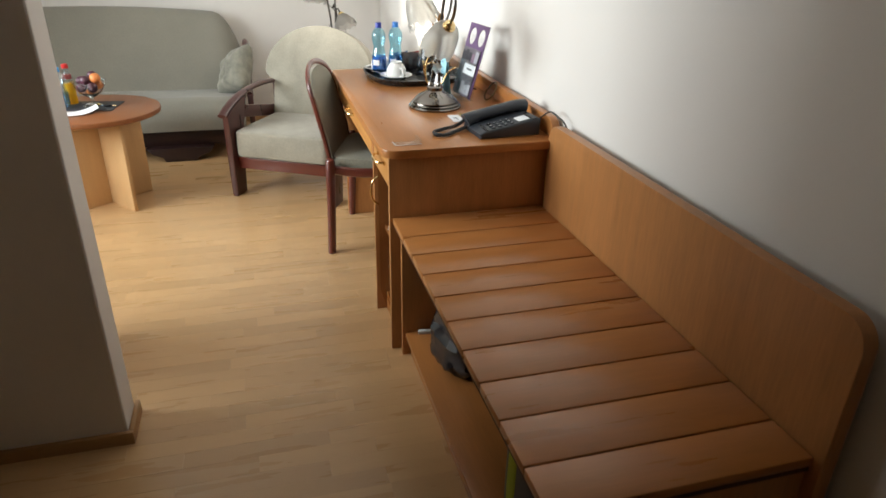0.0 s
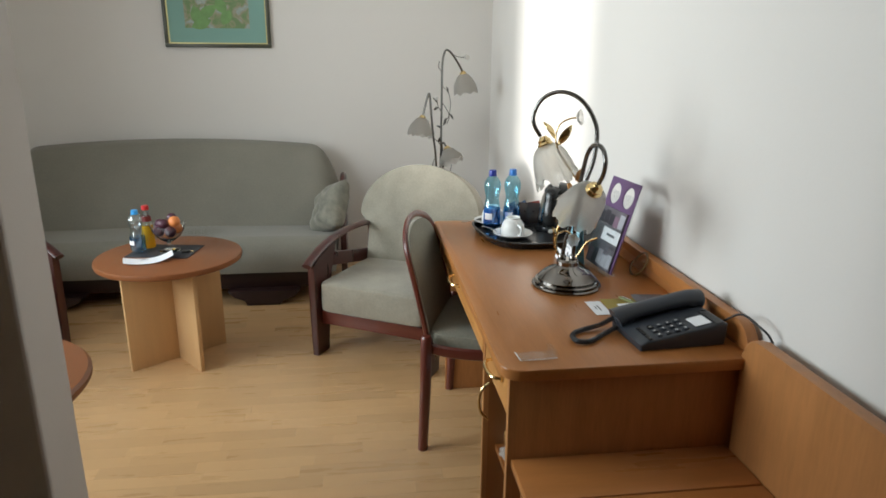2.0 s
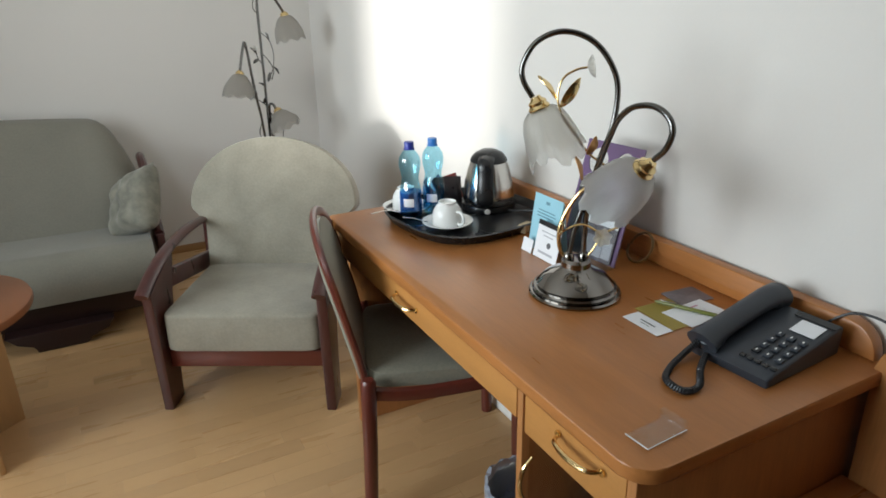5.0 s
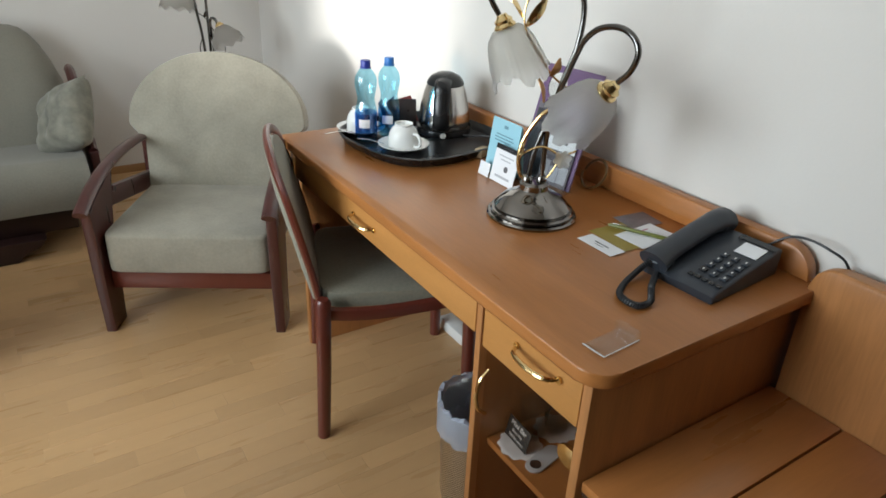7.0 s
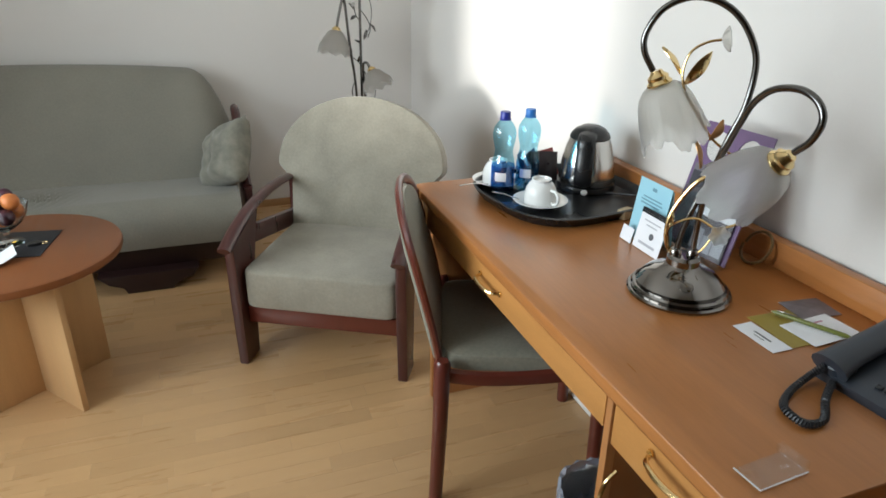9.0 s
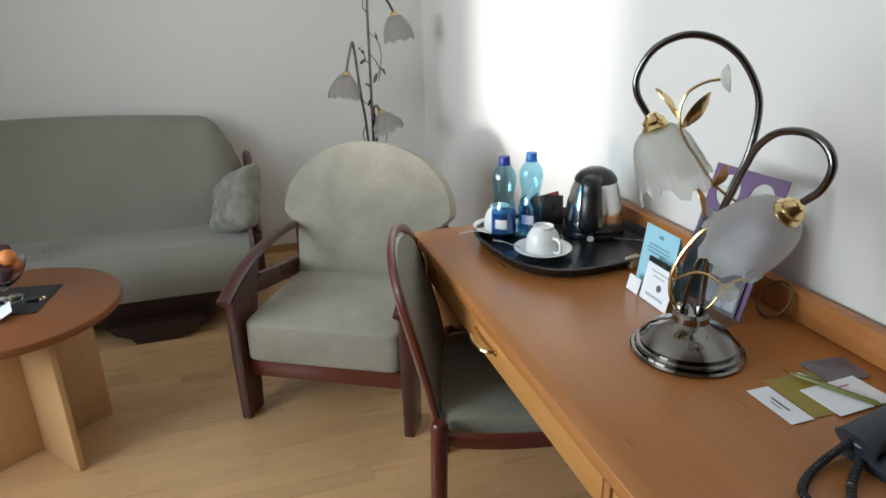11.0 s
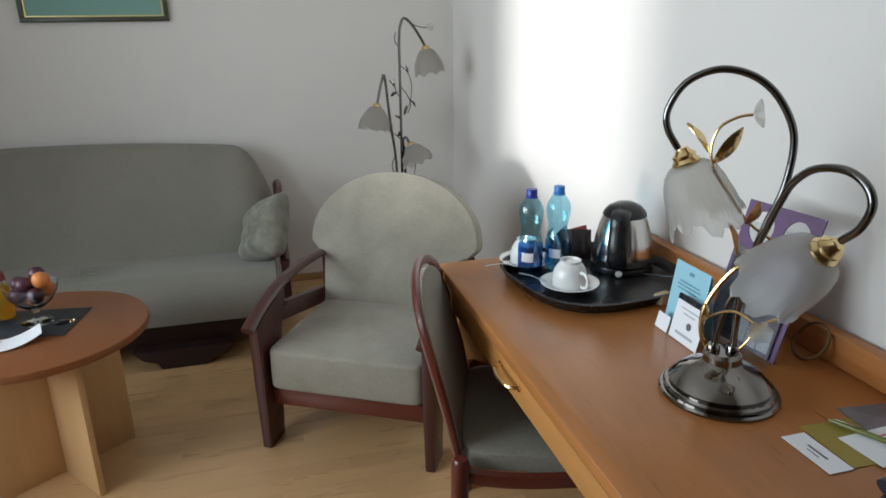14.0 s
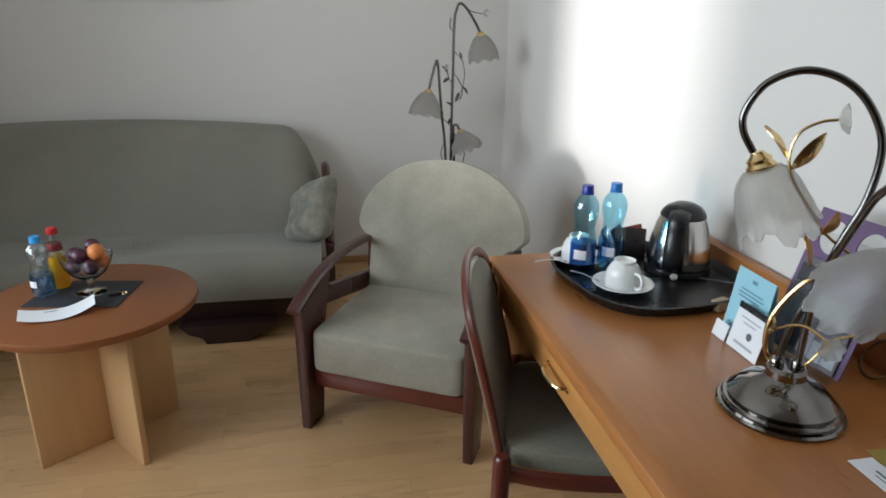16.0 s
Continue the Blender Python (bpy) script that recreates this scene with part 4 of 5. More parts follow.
def cup_and_saucer(x, y, turn):
    sa_ = thing("saucer", pose(x, y, TB, 0, 0, turn), "white porcelain saucer on the black tray", "saucer", "saucers on the tray")
    q = bmn()
    lathe(q, [(0, 0.003), (0.030, 0.003), (0.032, 0.0), (0.036, 0.002), (0.055, 0.010), (0.074, 0.019), (0.075, 0.021), (0.072, 0.0215), (0.052, 0.0135), (0.030, 0.008), (0, 0.008)], 40)
    part("dish", q, PORCELAIN, sa_)
    cu = thing("cup", pose(x, y, TB + 0.0085, 0, 0, turn), "white porcelain cup turned upside down on its saucer", "cup", "cups on the tray")
    q = bmn()
    lathe(q, [(0.044, 0.0), (0.0445, 0.002), (0.044, 0.030), (0.040, 0.045), (0.032, 0.058), (0.026, 0.063), (0.0265, 0.070), (0.0235, 0.070), (0.022, 0.064), (0, 0.064)], 36)
    part("bowl", q, PORCELAIN, cu)
    q = bmn()
    tube(q, spline([(0.040, 0, 0.046), (0.056, 0, 0.046), (0.066, 0, 0.034), (0.064, 0, 0.018), (0.052, 0, 0.010), (0.042, 0, 0.012)], 5), 0.0042, 8)
    part("handle", q, PORCELAIN, cu)
    sp = thing("teaspoon", pose(x, y, TB + 0.020, 0, 0, turn), "small stainless teaspoon resting on the saucer", "spoon", "teaspoons on the tray")
    q = bmn()
    tube(q, [(-0.03, -0.050, -0.0005), (-0.075, -0.062, 0.004), (-0.115, -0.072, 0.0)], [0.002, 0.002, 0.0036], 8, (1.3, 0.5))
    part("handle", q, STEEL, sp)


cup_and_saucer(-0.346, 1.374, -75)
cup_and_saucer(-0.384, 1.575, -20)

kettle = thing("electric_kettle", pose(-0.140, 1.482, TB) @ Matrix.Diagonal((0.97, 0.97, 0.94, 1)), "steel electric kettle with a black handle on the tray", "kettle")
b = bmn()
lathe(b, [(0, 0), (0.086, 0), (0.088, 0.006), (0.084, 0.018), (0.060, 0.022), (0, 0.022)], 40)
part("base", b, BLACK_P, kettle)
b = bmn()
lathe(b, [(0.080, 0.0225), (0.083, 0.030), (0.083, 0.045), (0.077, 0.090), (0.067, 0.135), (0.057, 0.160), (0, 0.160)], 48)
part("body", b, STEEL, kettle, "polished steel body")
b = bmn()
lathe(b, [(0.0575, 0.157), (0.060, 0.161), (0.056, 0.172), (0.044, 0.186), (0.024, 0.196), (0, 0.199)], 40)
part("lid", b, BLACK_P, kettle)
b = bmn()
hd = Vector((-0.62, -0.78, 0))
tube(b, spline([hd * 0.050 + Vector((0, 0, 0.178)), hd * 0.078 + Vector((0, 0, 0.165)), hd * 0.086 + Vector((0, 0, 0.125)), hd * 0.094 + Vector((0, 0, 0.08)), hd * 0.094 + Vector((0, 0, 0.042)), hd * 0.080 + Vector((0, 0, 0.036))], 5), 0.018, 12, (1.45, 0.7))
part("handle", b, BLACK_P, kettle)
b = bmn()
sp_d = Vector((0.62, 0.78, 0))
tube(b, [sp_d * 0.045 + Vector((0, 0, 0.135)), sp_d * 0.074 + Vector((0, 0, 0.160))], [0.022, 0.015], 10)
part("spout", b, STEEL, kettle)
b = bmn()
lathe(b, [(0, 0), (0.010, 0), (0.008, 0.003), (0, 0.004)], 16, Matrix.Translation((-0.050, -0.076, 0.010)) @ pose(0, 0, 0, 55, 0, -33))
part("switch", b, PORCELAIN, kettle)
b = bmn()
tube(b, spline([(0.02, -0.085, 0.006), (0.07, -0.14, 0.012), (0.075, -0.19, 0.022), (0.055, -0.25, 0.008), (0.03, -0.31, 0.002), (0.06, -0.37, 0.0025), (0.09, -0.42, 0.003)], 6), 0.0032, 7)
part("cord", b, BLACK_M, kettle)

SACH_D = material("dark_foil", (0.03, 0.02, 0.02), 0.3, vary=0.6, scale=30)
SACH_R = material("red_foil", (0.22, 0.03, 0.025), 0.3, vary=0.6, scale=30)
SACH_B = material("blue_foil", (0.05, 0.12, 0.25), 0.3, vary=0.6, scale=30)
for k, (x, y, rz, mm, col) in enumerate(((-0.245, 1.585, 20, SACH_D, "dark"), (-0.215, 1.575, -15, SACH_D, "dark"), (-0.270, 1.600, 50, SACH_B, "blue"), (-0.190, 1.600, 5, SACH_R, "red"), (-0.225, 1.610, 35, SACH_B, "blue"))):
    b = bmn()
    n = 8
    g = [[[b.verts.new((-0.028 + 0.056 * i / n, sg * 0.007 * math.sin(math.pi * i / n) * math.sin(math.pi * j / n), 0.085 * j / n)) for j in range(n + 1)] for i in range(n + 1)] for sg in (1, -1)]
    for gg in g:
        for i in range(n):
            for j in range(n):
                b.faces.new((gg[i][j], gg[i + 1][j], gg[i + 1][j + 1], gg[i][j + 1]))
    bmesh.ops.remove_doubles(b, verts=b.verts[:], dist=0.0002)
    ob = obj("coffee_sachet", b, mm)
    ob.matrix_world = pose(x, y, TB + 0.001, -22, 8 - 5 * k, rz)
    tagged(ob, col + " foil coffee sachet propped up on the tray", "sachet", "sachets on the tray")
b = bmn()
box(b, -0.022, -0.013, 0, 0.022, 0.013, 0.026, 0.004)
plug = obj("adapter_plug", b, material("beige_plastic", (0.42, 0.33, 0.20), 0.5))
plug.matrix_world = pose(-0.165, 1.235, DT + 0.001, 0, 0, 20)
tagged(plug, "small beige plastic adapter lying beside the tray", "adapter")

# ---- leaflets, brochure stand ----
BLUE_CARD = material("pale_blue_card", (0.32, 0.58, 0.68), 0.6, vary=0.04)


def bars(parent, mat, rows3, z=0.0006):
    """Unreadable print as thin bars: (x0, x1, y, height)."""
    for x0, x1, y, hgt in rows3:
        q = bmn()
        box(q, x0, y, z, x1, y + hgt, z + 0.0002)
        part("print_line", q, mat, parent)


lf = thing("leaflet", pose(-0.222, 1.082, DT + 0.001, 82, 0, -90), "pale blue folded leaflet standing on the desk", "leaflet")
b = bmn()
box(b, -0.060, 0.0, -0.0012, 0.060, 0.150, 0.0)
part("front_sheet", b, BLUE_CARD, lf)
b = bmn()
box(b, -0.060, 0.0, -0.0012, 0.060, 0.150, 0.0, m=Matrix.Translation((0, 0.0, -0.040)) @ Matrix.Translation((0, 0, 0)) @ pose(0, 0, 0, 14))
part("back_sheet", b, BLUE_CARD, lf)
bars(lf, material("blue_print", (0.14, 0.28, 0.35), 0.6), [(-0.008, 0.008, 0.128, 0.008), (-0.035, 0.035, 0.108, 0.003), (-0.04, 0.04, 0.100, 0.003), (-0.038, 0.03, 0.092, 0.003), (-0.01, 0.045, 0.060, 0.010)])
wc = thing("calendar_card", pose(-0.250, 1.032, DT + 0.001, 78, 0, -90), "white spiral-bound card standing before the blue leaflet", "card")
b = bmn()
box(b, -0.048, 0.0, -0.0012, 0.048, 0.092, 0.0)
part("sheet", b, PAPER, wc)
b = bmn()
for i in range(12):
    box(b, -0.044 + 0.008 * i - 0.0022, 0.086, -0.003, -0.044 + 0.008 * i + 0.0022, 0.098, 0.003)
part("spiral", b, BLACK_M, wc, "black spiral binding")
b = bmn()
lathe(b, [(0, 0), (0.008, 0), (0.008, 0.0004), (0, 0.0004)], 18, Matrix.Translation((0.008, 0.040, 0.0003)))
part("emblem", b, INK, wc)
bars(wc, material("pale_print", (0.45, 0.45, 0.48), 0.7), [(-0.03, 0.03, 0.070, 0.003), (-0.02, 0.02, 0.060, 0.003), (-0.03, 0.03, 0.014, 0.006)])
wp = thing("folded_paper", pose(-0.252, 1.108, DT + 0.001, 76, 0, -90), "white folded paper slip standing beside the leaflet", "paper")
b = bmn()
box(b, -0.022, 0.0, -0.001, 0.022, 0.036, 0.0)
part("sheet", b, PAPER, wp)

PURPLE = material("purple_card", (0.13, 0.065, 0.16), 0.45, vary=0.08)
PHOTO = material("dark_photo_print", (0.13, 0.115, 0.13), 0.35, vary=0.9, scale=16, fine=0.3)
WHITE_OVAL = material("pale_oval", (0.72, 0.72, 0.70), 0.5)
hold = thing("brochure_stand", pose(-0.162, 0.980, DT + 0.001, 0, 0, -84), "clear acrylic brochure stand holding purple brochures", "brochure stand")
tilt = pose(0, 0, 0, 74)
b = bmn()
box(b, -0.084, -0.002, 0.006, 0.084, 0.155, 0.0075, m=tilt)
part("front_plate", b, CLEAR, hold)
b = bmn()
box(b, -0.084, -0.002, -0.022, 0.084, 0.26, -0.020, m=tilt)
part("back_plate", b, CLEAR, hold)
b = bmn()
box(b, -0.088, -0.035, 0.0, 0.088, 0.030, 0.003)
part("foot", b, CLEAR, hold)
# purple backing card: two oval openings cut through its upper part
b = bmn()
OV = [[(x + 0.031 * math.cos(a), 0.252 + 0.034 * math.sin(a)) for a in (2 * math.pi * i / 24 for i in range(24))] for x in (-0.043, 0.043)]
for z in (-0.010, -0.007):
    edges = []
    for loop in [[(-0.092, 0.01), (0.092, 0.01), (0.092, 0.303), (-0.092, 0.303)]] + OV:
        vs = [b.verts.new((x, y, z)) for x, y in loop]
        edges += [b.edges.new((vs[i], vs[(i + 1) % len(vs)])) for i in range(len(vs))]
    bmesh.ops.triangle_fill(b, edges=edges, use_beauty=True)
vb = list(b.verts)
half = len(vb) // 2
start = 0
for n in (4, 24, 24):
    for i in range(n):
        k = start + (i + 1) % n
        b.faces.new((vb[start + i], vb[k], vb[half + k], vb[half + start + i]))
    start += n
bmesh.ops.transform(b, matrix=tilt, verts=b.verts[:])
br = part("brochure", b, PURPLE, hold, "purple card with two oval openings")
b = bmn()
box(b, -0.080, 0.012, -0.0045, 0.080, 0.205, -0.0015, m=tilt)
ph = part("photo_leaflet", b, PHOTO, hold, "dark photo leaflet with a pale band")
b = bmn()
box(b, -0.030, 0.100, -0.0012, 0.080, 0.142, -0.0005, m=tilt)
part("band", b, PAPER, ph)
prn = random.Random(3)
TONES = [material("print_dark", (0.025, 0.022, 0.03), 0.35, vary=0.3, scale=30), material("print_mauve", (0.20, 0.12, 0.17), 0.35, vary=0.4, scale=30), material("print_pale", (0.42, 0.42, 0.46), 0.35, vary=0.3, scale=30)]
for k in range(10):
    x0, y0 = -0.078 + 0.031 * (k % 5), (0.018 if k < 5 else 0.148) + 0.006 * prn.random()
    b = bmn()
    box(b, x0, y0, -0.0013, x0 + 0.029, y0 + 0.05 * (0.7 + 0.3 * prn.random()), -0.0011, m=tilt)
    part("picture_block", b, TONES[prn.choice((0, 0, 1, 2))], ph)
b = bmn()
box(b, 0.0, 0.118, -0.0003, 0.050, 0.126, -0.0001, m=tilt)
part("print_line", b, INK, ph)
b = bmn()
ringp = [(0.0 + 0.034 * math.cos(a), 0.034 + 0.034 * math.sin(a)) for a in (2 * math.pi * i / 30 for i in range(31))]
tube(b, [(-0.045 + 0.02 * math.sin(i / 5), 0.905 + x, DT + 0.004 + z) for i, (x, z) in enumerate(ringp)], 0.0034, 7)
coil = obj("coiled_cable", b, material("bronze_cable", (0.16, 0.09, 0.03), 0.35))
tagged(coil, "coiled bronze lamp cable against the desk upstand", "cable")

# ---- telephone ----
PHX, PHY, PHR = -0.164, 0.445, 4.0
PHM = pose(PHX, PHY, DT, 0, 0, PHR) @ Matrix.Diagonal((1.04, 0.94, 0.94, 1.0))
phone = thing("telephone", PHM, "charcoal desk telephone with handset on the desk", "telephone")
b = bmn()
prism(b, [(-0.105, 0.0), (0.105, 0.0), (0.108, 0.058), (0.095, 0.064), (-0.09, 0.026), (-0.108, 0.018)], -0.084, 0.088, "y", 0.006, 3)
part("body", b, PHONE_M, phone)
# slope of the upper face
sl = math.degrees(math.atan2(0.038, 0.185))
face = Matrix.Translation((0.0025, 0, 0.046)) @ pose(0, 0, 0, 0, -sl)
for i in range(4):
    for j in range(3):
        b = bmn()
        box(b, -0.066 + i * 0.022, -0.075 + j * 0.024, 0.0, -0.053 + i * 0.022, -0.060 + j * 0.024, 0.0045, 0.0015, m=face)
        part("key", b, PHONE_M if (i, j) != (0, 2) else BLACK_P, phone)
        b = bmn()
        box(b, -0.062 + i * 0.022, -0.069 + j * 0.024, 0.0046, -0.057 + i * 0.022, -0.066 + j * 0.024, 0.0049, m=face)
        part("digit", b, WHITE_OVAL, phone)
for j in range(5):
    b = bmn()
    box(b, -0.090, -0.080 + j * 0.016, 0.0, -0.081, -0.069 + j * 0.016, 0.004, 0.0012, m=face)
    part("key", b, BLACK_P, phone)
b = bmn()
box(b, 0.030, -0.072, 0.0005, 0.070, -0.022, 0.0018, m=face)
part("note_panel", b, PAPER, phone, "white paper name panel")
b = bmn()
box(b, 0.076, -0.085, 0.0005, 0.092, 0.0, 0.0018, m=face)
part("display", b, BLACK_P, phone)
b = bmn()
hl = spline([(-0.110, 0.060, 0.034), (-0.085, 0.060, 0.045), (-0.04, 0.060, 0.056), (0.03, 0.060, 0.071), (0.078, 0.060, 0.078), (0.106, 0.060, 0.074)], 5)
tube(b, hl, [0.021 + 0.007 * abs(2 * i / (len(hl) - 1) - 1) ** 2 for i in range(len(hl))], 14, (1.25, 0.95))
part("handset", b, PHONE_M, phone)
for x, z in ((-0.086, 0.036), (0.082, 0.070)):
    b = bmn()
    lathe(b, [(0, -0.018), (0.023, -0.018), (0.027, 0.004), (0.020, 0.014), (0, 0.016)], 20, Matrix.Translation((x, 0.058, z)) @ pose(0, 0, 0, 0, -sl))
    part("earpiece", b, PHONE_M, phone)
b = bmn()
base_line = spline([(-0.112, 0.066, 0.034), (-0.140, 0.072, 0.014), (-0.190, 0.058, 0.009), (-0.228, 0.032, 0.009), (-0.232, -0.010, 0.009), (-0.200, -0.016, 0.009), (-0.155, 0.020, 0.009), (-0.108, 0.048, 0.014)], 16)
coil_pts = []
for i, p in enumerate(base_line[:-1]):
    d = (base_line[i + 1] - p).normalized()
    s1 = d.cross(Vector((0, 0, 1))).normalized()
    s2 = s1.cross(d)
    for q_ in range(3):
        a = 2 * math.pi * (i * 3 + q_) / 6.0
        coil_pts.append(p + (base_line[i + 1] - p) * q_ / 3 + 0.0052 * (math.cos(a) * s1 + math.sin(a) * s2))
tube(b, coil_pts, 0.0023, 5)
part("cord", b, BLACK_M, phone, "coiled black handset cord")
b = bmn()
pc = [Vector(p) for p in ((-0.040, 0.420, 0.805), (-0.022, 0.385, 0.838), (-0.022, 0.345, 0.850), (-0.020, 0.300, 0.845), (-0.006, 0.272, 0.826), (0.004, 0.266, 0.78), (0.006, 0.270, 0.60))]
inv = PHM.inverted()
tube(b, [inv @ p for p in spline(pc, 5)], 0.0028, 7)
part("line_cable", b, BLACK_M, phone)

# ---- cards, pen and acrylic fob ----
OLIVE = material("olive_card", (0.30, 0.22, 0.03), 0.5, vary=0.1)


def sheet(name, x, y, rz, w, h, z, mat, label, category, group=""):
    q = bmn()
    box(q, -w / 2, -h / 2, 0, w / 2, h / 2, 0.0008)
    ob = obj(name, q, mat)
    ob.matrix_world = pose(x, y, DT + z, 0, 0, rz)
    return tagged(ob, label, category, group)


sheet("leaflet", -0.168, 0.648, -2, 0.155, 0.115, 0.0005, OLIVE, "olive green printed leaflet lying on the desk", "leaflet")
k1 = sheet("photo_card", -0.100, 0.695, -6, 0.090, 0.070, 0.0016, PHOTO, "dark photo card lying on the olive leaflet", "card")
k2 = sheet("business_card", -0.272, 0.640, -90, 0.100, 0.044, 0.0016, PAPER, "white printed card lying on the desk", "card", "white cards on the desk")
bars(k2, INK, [(-0.02, 0.02, 0.0, 0.004), (-0.012, 0.012, -0.008, 0.002)], 0.0009)
k3 = sheet("business_card", -0.149, 0.624, 3, 0.120, 0.080, 0.0028, PAPER, "white printed card lying on the olive leaflet", "card", "white cards on the desk")
bars(k3, material("pink_print", (0.5, 0.2, 0.3), 0.6), [(0.0, 0.03, 0.02, 0.004)], 0.0009)
pen = thing("pen", pose(-0.159, 0.640, DT + 0.0082, 0, 0, -63), "slim olive green ballpoint pen lying on the cards", "pen")
b = bmn()
tube(b, [(-0.070, 0, 0), (-0.062, 0, 0), (0.060, 0, 0), (0.068, 0, 0)], [0.002, 0.0044, 0.0044, 0.0025], 12)
part("barrel", b, material("pen_green", (0.14, 0.15, 0.03), 0.3), pen)
b = bmn()
box(b, -0.060, -0.0015, 0.0046, -0.02, 0.0015, 0.0062, 0.0005)
part("clip", b, CHROME, pen)
fob = thing("acrylic_stand", pose(-0.521, 0.361, DT + 0.001, 0, 0, 4) @ Matrix.Diagonal((1.12, 0.95, 1, 1)), "clear acrylic card stand lying on the desk", "card stand")
b = bmn()
box(b, -0.040, -0.024, 0, 0.040, 0.024, 0.0035, 0.001)
part("plate", b, CLEAR, fob)
b = bmn()
box(b, 0.030, -0.024, 0.0036, 0.040, 0.024, 0.016, 0.001, m=pose(0, 0, 0, 0, -8))
part("lip", b, CLEAR, fob)
b = bmn()
for q_ in ((-0.0405, -0.0245, -0.0385, 0.0245), (-0.0385, -0.0245, 0.0385, -0.0228)):
    box(b, q_[0], q_[1], 0.0036, q_[2], q_[3], 0.0042)
part("bevelled_edge", b, WHITE_OVAL, fob)

# ---- floor lamp in the corner ----
fl = thing("floor_lamp", pose(-0.385, 3.30, 0) @ Matrix.Diagonal((1, 1, 0.975, 1)), "tall dark metal floor lamp with three frosted flower shades", "floor lamp")
b = bmn()
lathe(b, [(0, 0), (0.135, 0), (0.138, 0.008), (0.120, 0.018), (0.070, 0.032), (0.03, 0.045), (0, 0.048)], 40)
part("base", b, GUN, fl)


def fshade(cap, rim, r):
    cap, rim = Vector(cap), Vector(rim)
    d = rim - cap
    m = Matrix.Translation(cap) @ d.to_track_quat("Z", "Y").to_matrix().to_4x4()
    ln = d.length
    q = bmn()
    lathe(q, [(0, -0.008), (0.010, -0.006), (0.020, 0.004), (0.023, 0.016), (0.015, 0.020)], 20, m)
    part("cap", q, BRASS, fl, "polished brass cap")
    q = bmn()
    prof = [(0.018, 0.012), (0.036, 0.022), (0.055, 0.05), (r * 0.93, ln * 0.66), (r, ln)]
    full = prof + [(a - 0.003, c) for a, c in reversed(prof)]
    lathe(q, full, 48, m, lambda k, u: (0.03 * (min(k, len(full) - 1 - k) / 4) ** 2 * math.sin(2 * math.pi * 8 * u), 0.008 * (min(k, len(full) - 1 - k) / 4) ** 3 * math.sin(2 * math.pi * 8 * u)))
    part("shade", q, FROST_GREY, fl, "frosted glass flower shade", angle=50)


arms = ([(0.0, 0, 0.04), (-0.001, 0, 0.70), (0.003, 0, 1.14), (0.006, 0, 1.40), (0.018, 0, 1.475), (0.036, 0, 1.498), (0.070, 0, 1.47), (0.110, 0, 1.41), (0.135, 0, 1.365)],
        [(-0.014, 0, 0.04), (-0.028, 0, 0.715), (-0.050, 0, 0.95), (-0.062, 0, 1.08), (-0.070, 0, 1.18), (-0.078, 0, 1.225), (-0.088, 0, 1.20), (-0.104, 0, 1.14), (-0.116, 0, 1.085)],
        [(0.012, -0.005, 0.04), (0.014, -0.01, 0.70), (0.006, -0.02, 0.84), (0.0, -0.05, 0.90), (0.008, -0.09, 0.915), (0.02, -0.11, 0.890)])
for a in arms:
    b = bmn()
    tube(b, spline(a, 6), 0.0068, 8)
    part("stem", b, GUN, fl)
fshade((0.137, 0, 1.362), (0.158, -0.01, 1.225), 0.078)
fshade((-0.118, 0, 1.082), (-0.142, -0.02, 0.955), 0.080)
fshade((0.022, -0.112, 0.892), (0.052, -0.155, 0.800), 0.078)
for v in ([(0.008, 0, 1.27), (0.045, -0.01, 1.23), (0.058, -0.02, 1.16), (0.045, -0.02, 1.08), (0.02, -0.01, 1.04)], [(0.01, 0, 1.16), (0.03, -0.015, 1.13), (0.05, -0.02, 1.08), (0.035, -0.02, 1.03)],
          [(0.003, 0, 1.11), (-0.02, -0.01, 1.14), (-0.03, -0.01, 1.19)], [(-0.04, 0, 0.93), (-0.01, -0.02, 0.90), (0.02, -0.03, 0.84)], [(0.04, -0.02, 0.82), (0.065, -0.03, 0.77), (0.055, -0.03, 0.70)],
          [(-0.03, 0, 0.82), (-0.055, -0.01, 0.76), (-0.04, -0.01, 0.70)], [(0.07, 0, 1.47), (0.11, -0.01, 1.455), (0.152, -0.01, 1.452)], [(0.003, 0, 1.36), (-0.018, -0.01, 1.39), (-0.014, -0.01, 1.43)]):
    b = bmn()
    tube(b, spline(v, 5), 0.0024, 6)
    part("vine", b, GUN, fl)
LX, LY, DT_KEEP = -0.385, 3.30, DT
DT = 0.0
for p, tip in (((0.045, -0.01, 1.23), (0.03, -0.02, 1.27)), ((0.05, -0.02, 1.10), (0.075, -0.03, 1.06)), ((0.03, -0.02, 1.07), (0.012, -0.03, 1.02)), ((-0.03, -0.01, 1.17), (-0.055, -0.02, 1.20)),
               ((-0.02, -0.01, 1.14), (-0.05, -0.02, 1.12)), ((-0.045, -0.01, 0.96), (-0.07, -0.02, 1.00)), ((-0.02, -0.02, 0.91), (-0.005, -0.03, 0.95)), ((0.0, 0, 1.0), (-0.03, -0.01, 1.02))):
    leaf(fl, (p[0] + LX, p[1] + LY, p[2]), (tip[0] + LX, tip[1] + LY, tip[2]), 0.009, GUN)
blossom(fl, (0.155 + LX, -0.01 + LY, 1.452), (0.3, -0.9, 0.2), 0.018)
blossom(fl, (-0.032 + LX, -0.012 + LY, 1.195), (-0.3, -0.9, 0.1), 0.012)
DT = DT_KEEP

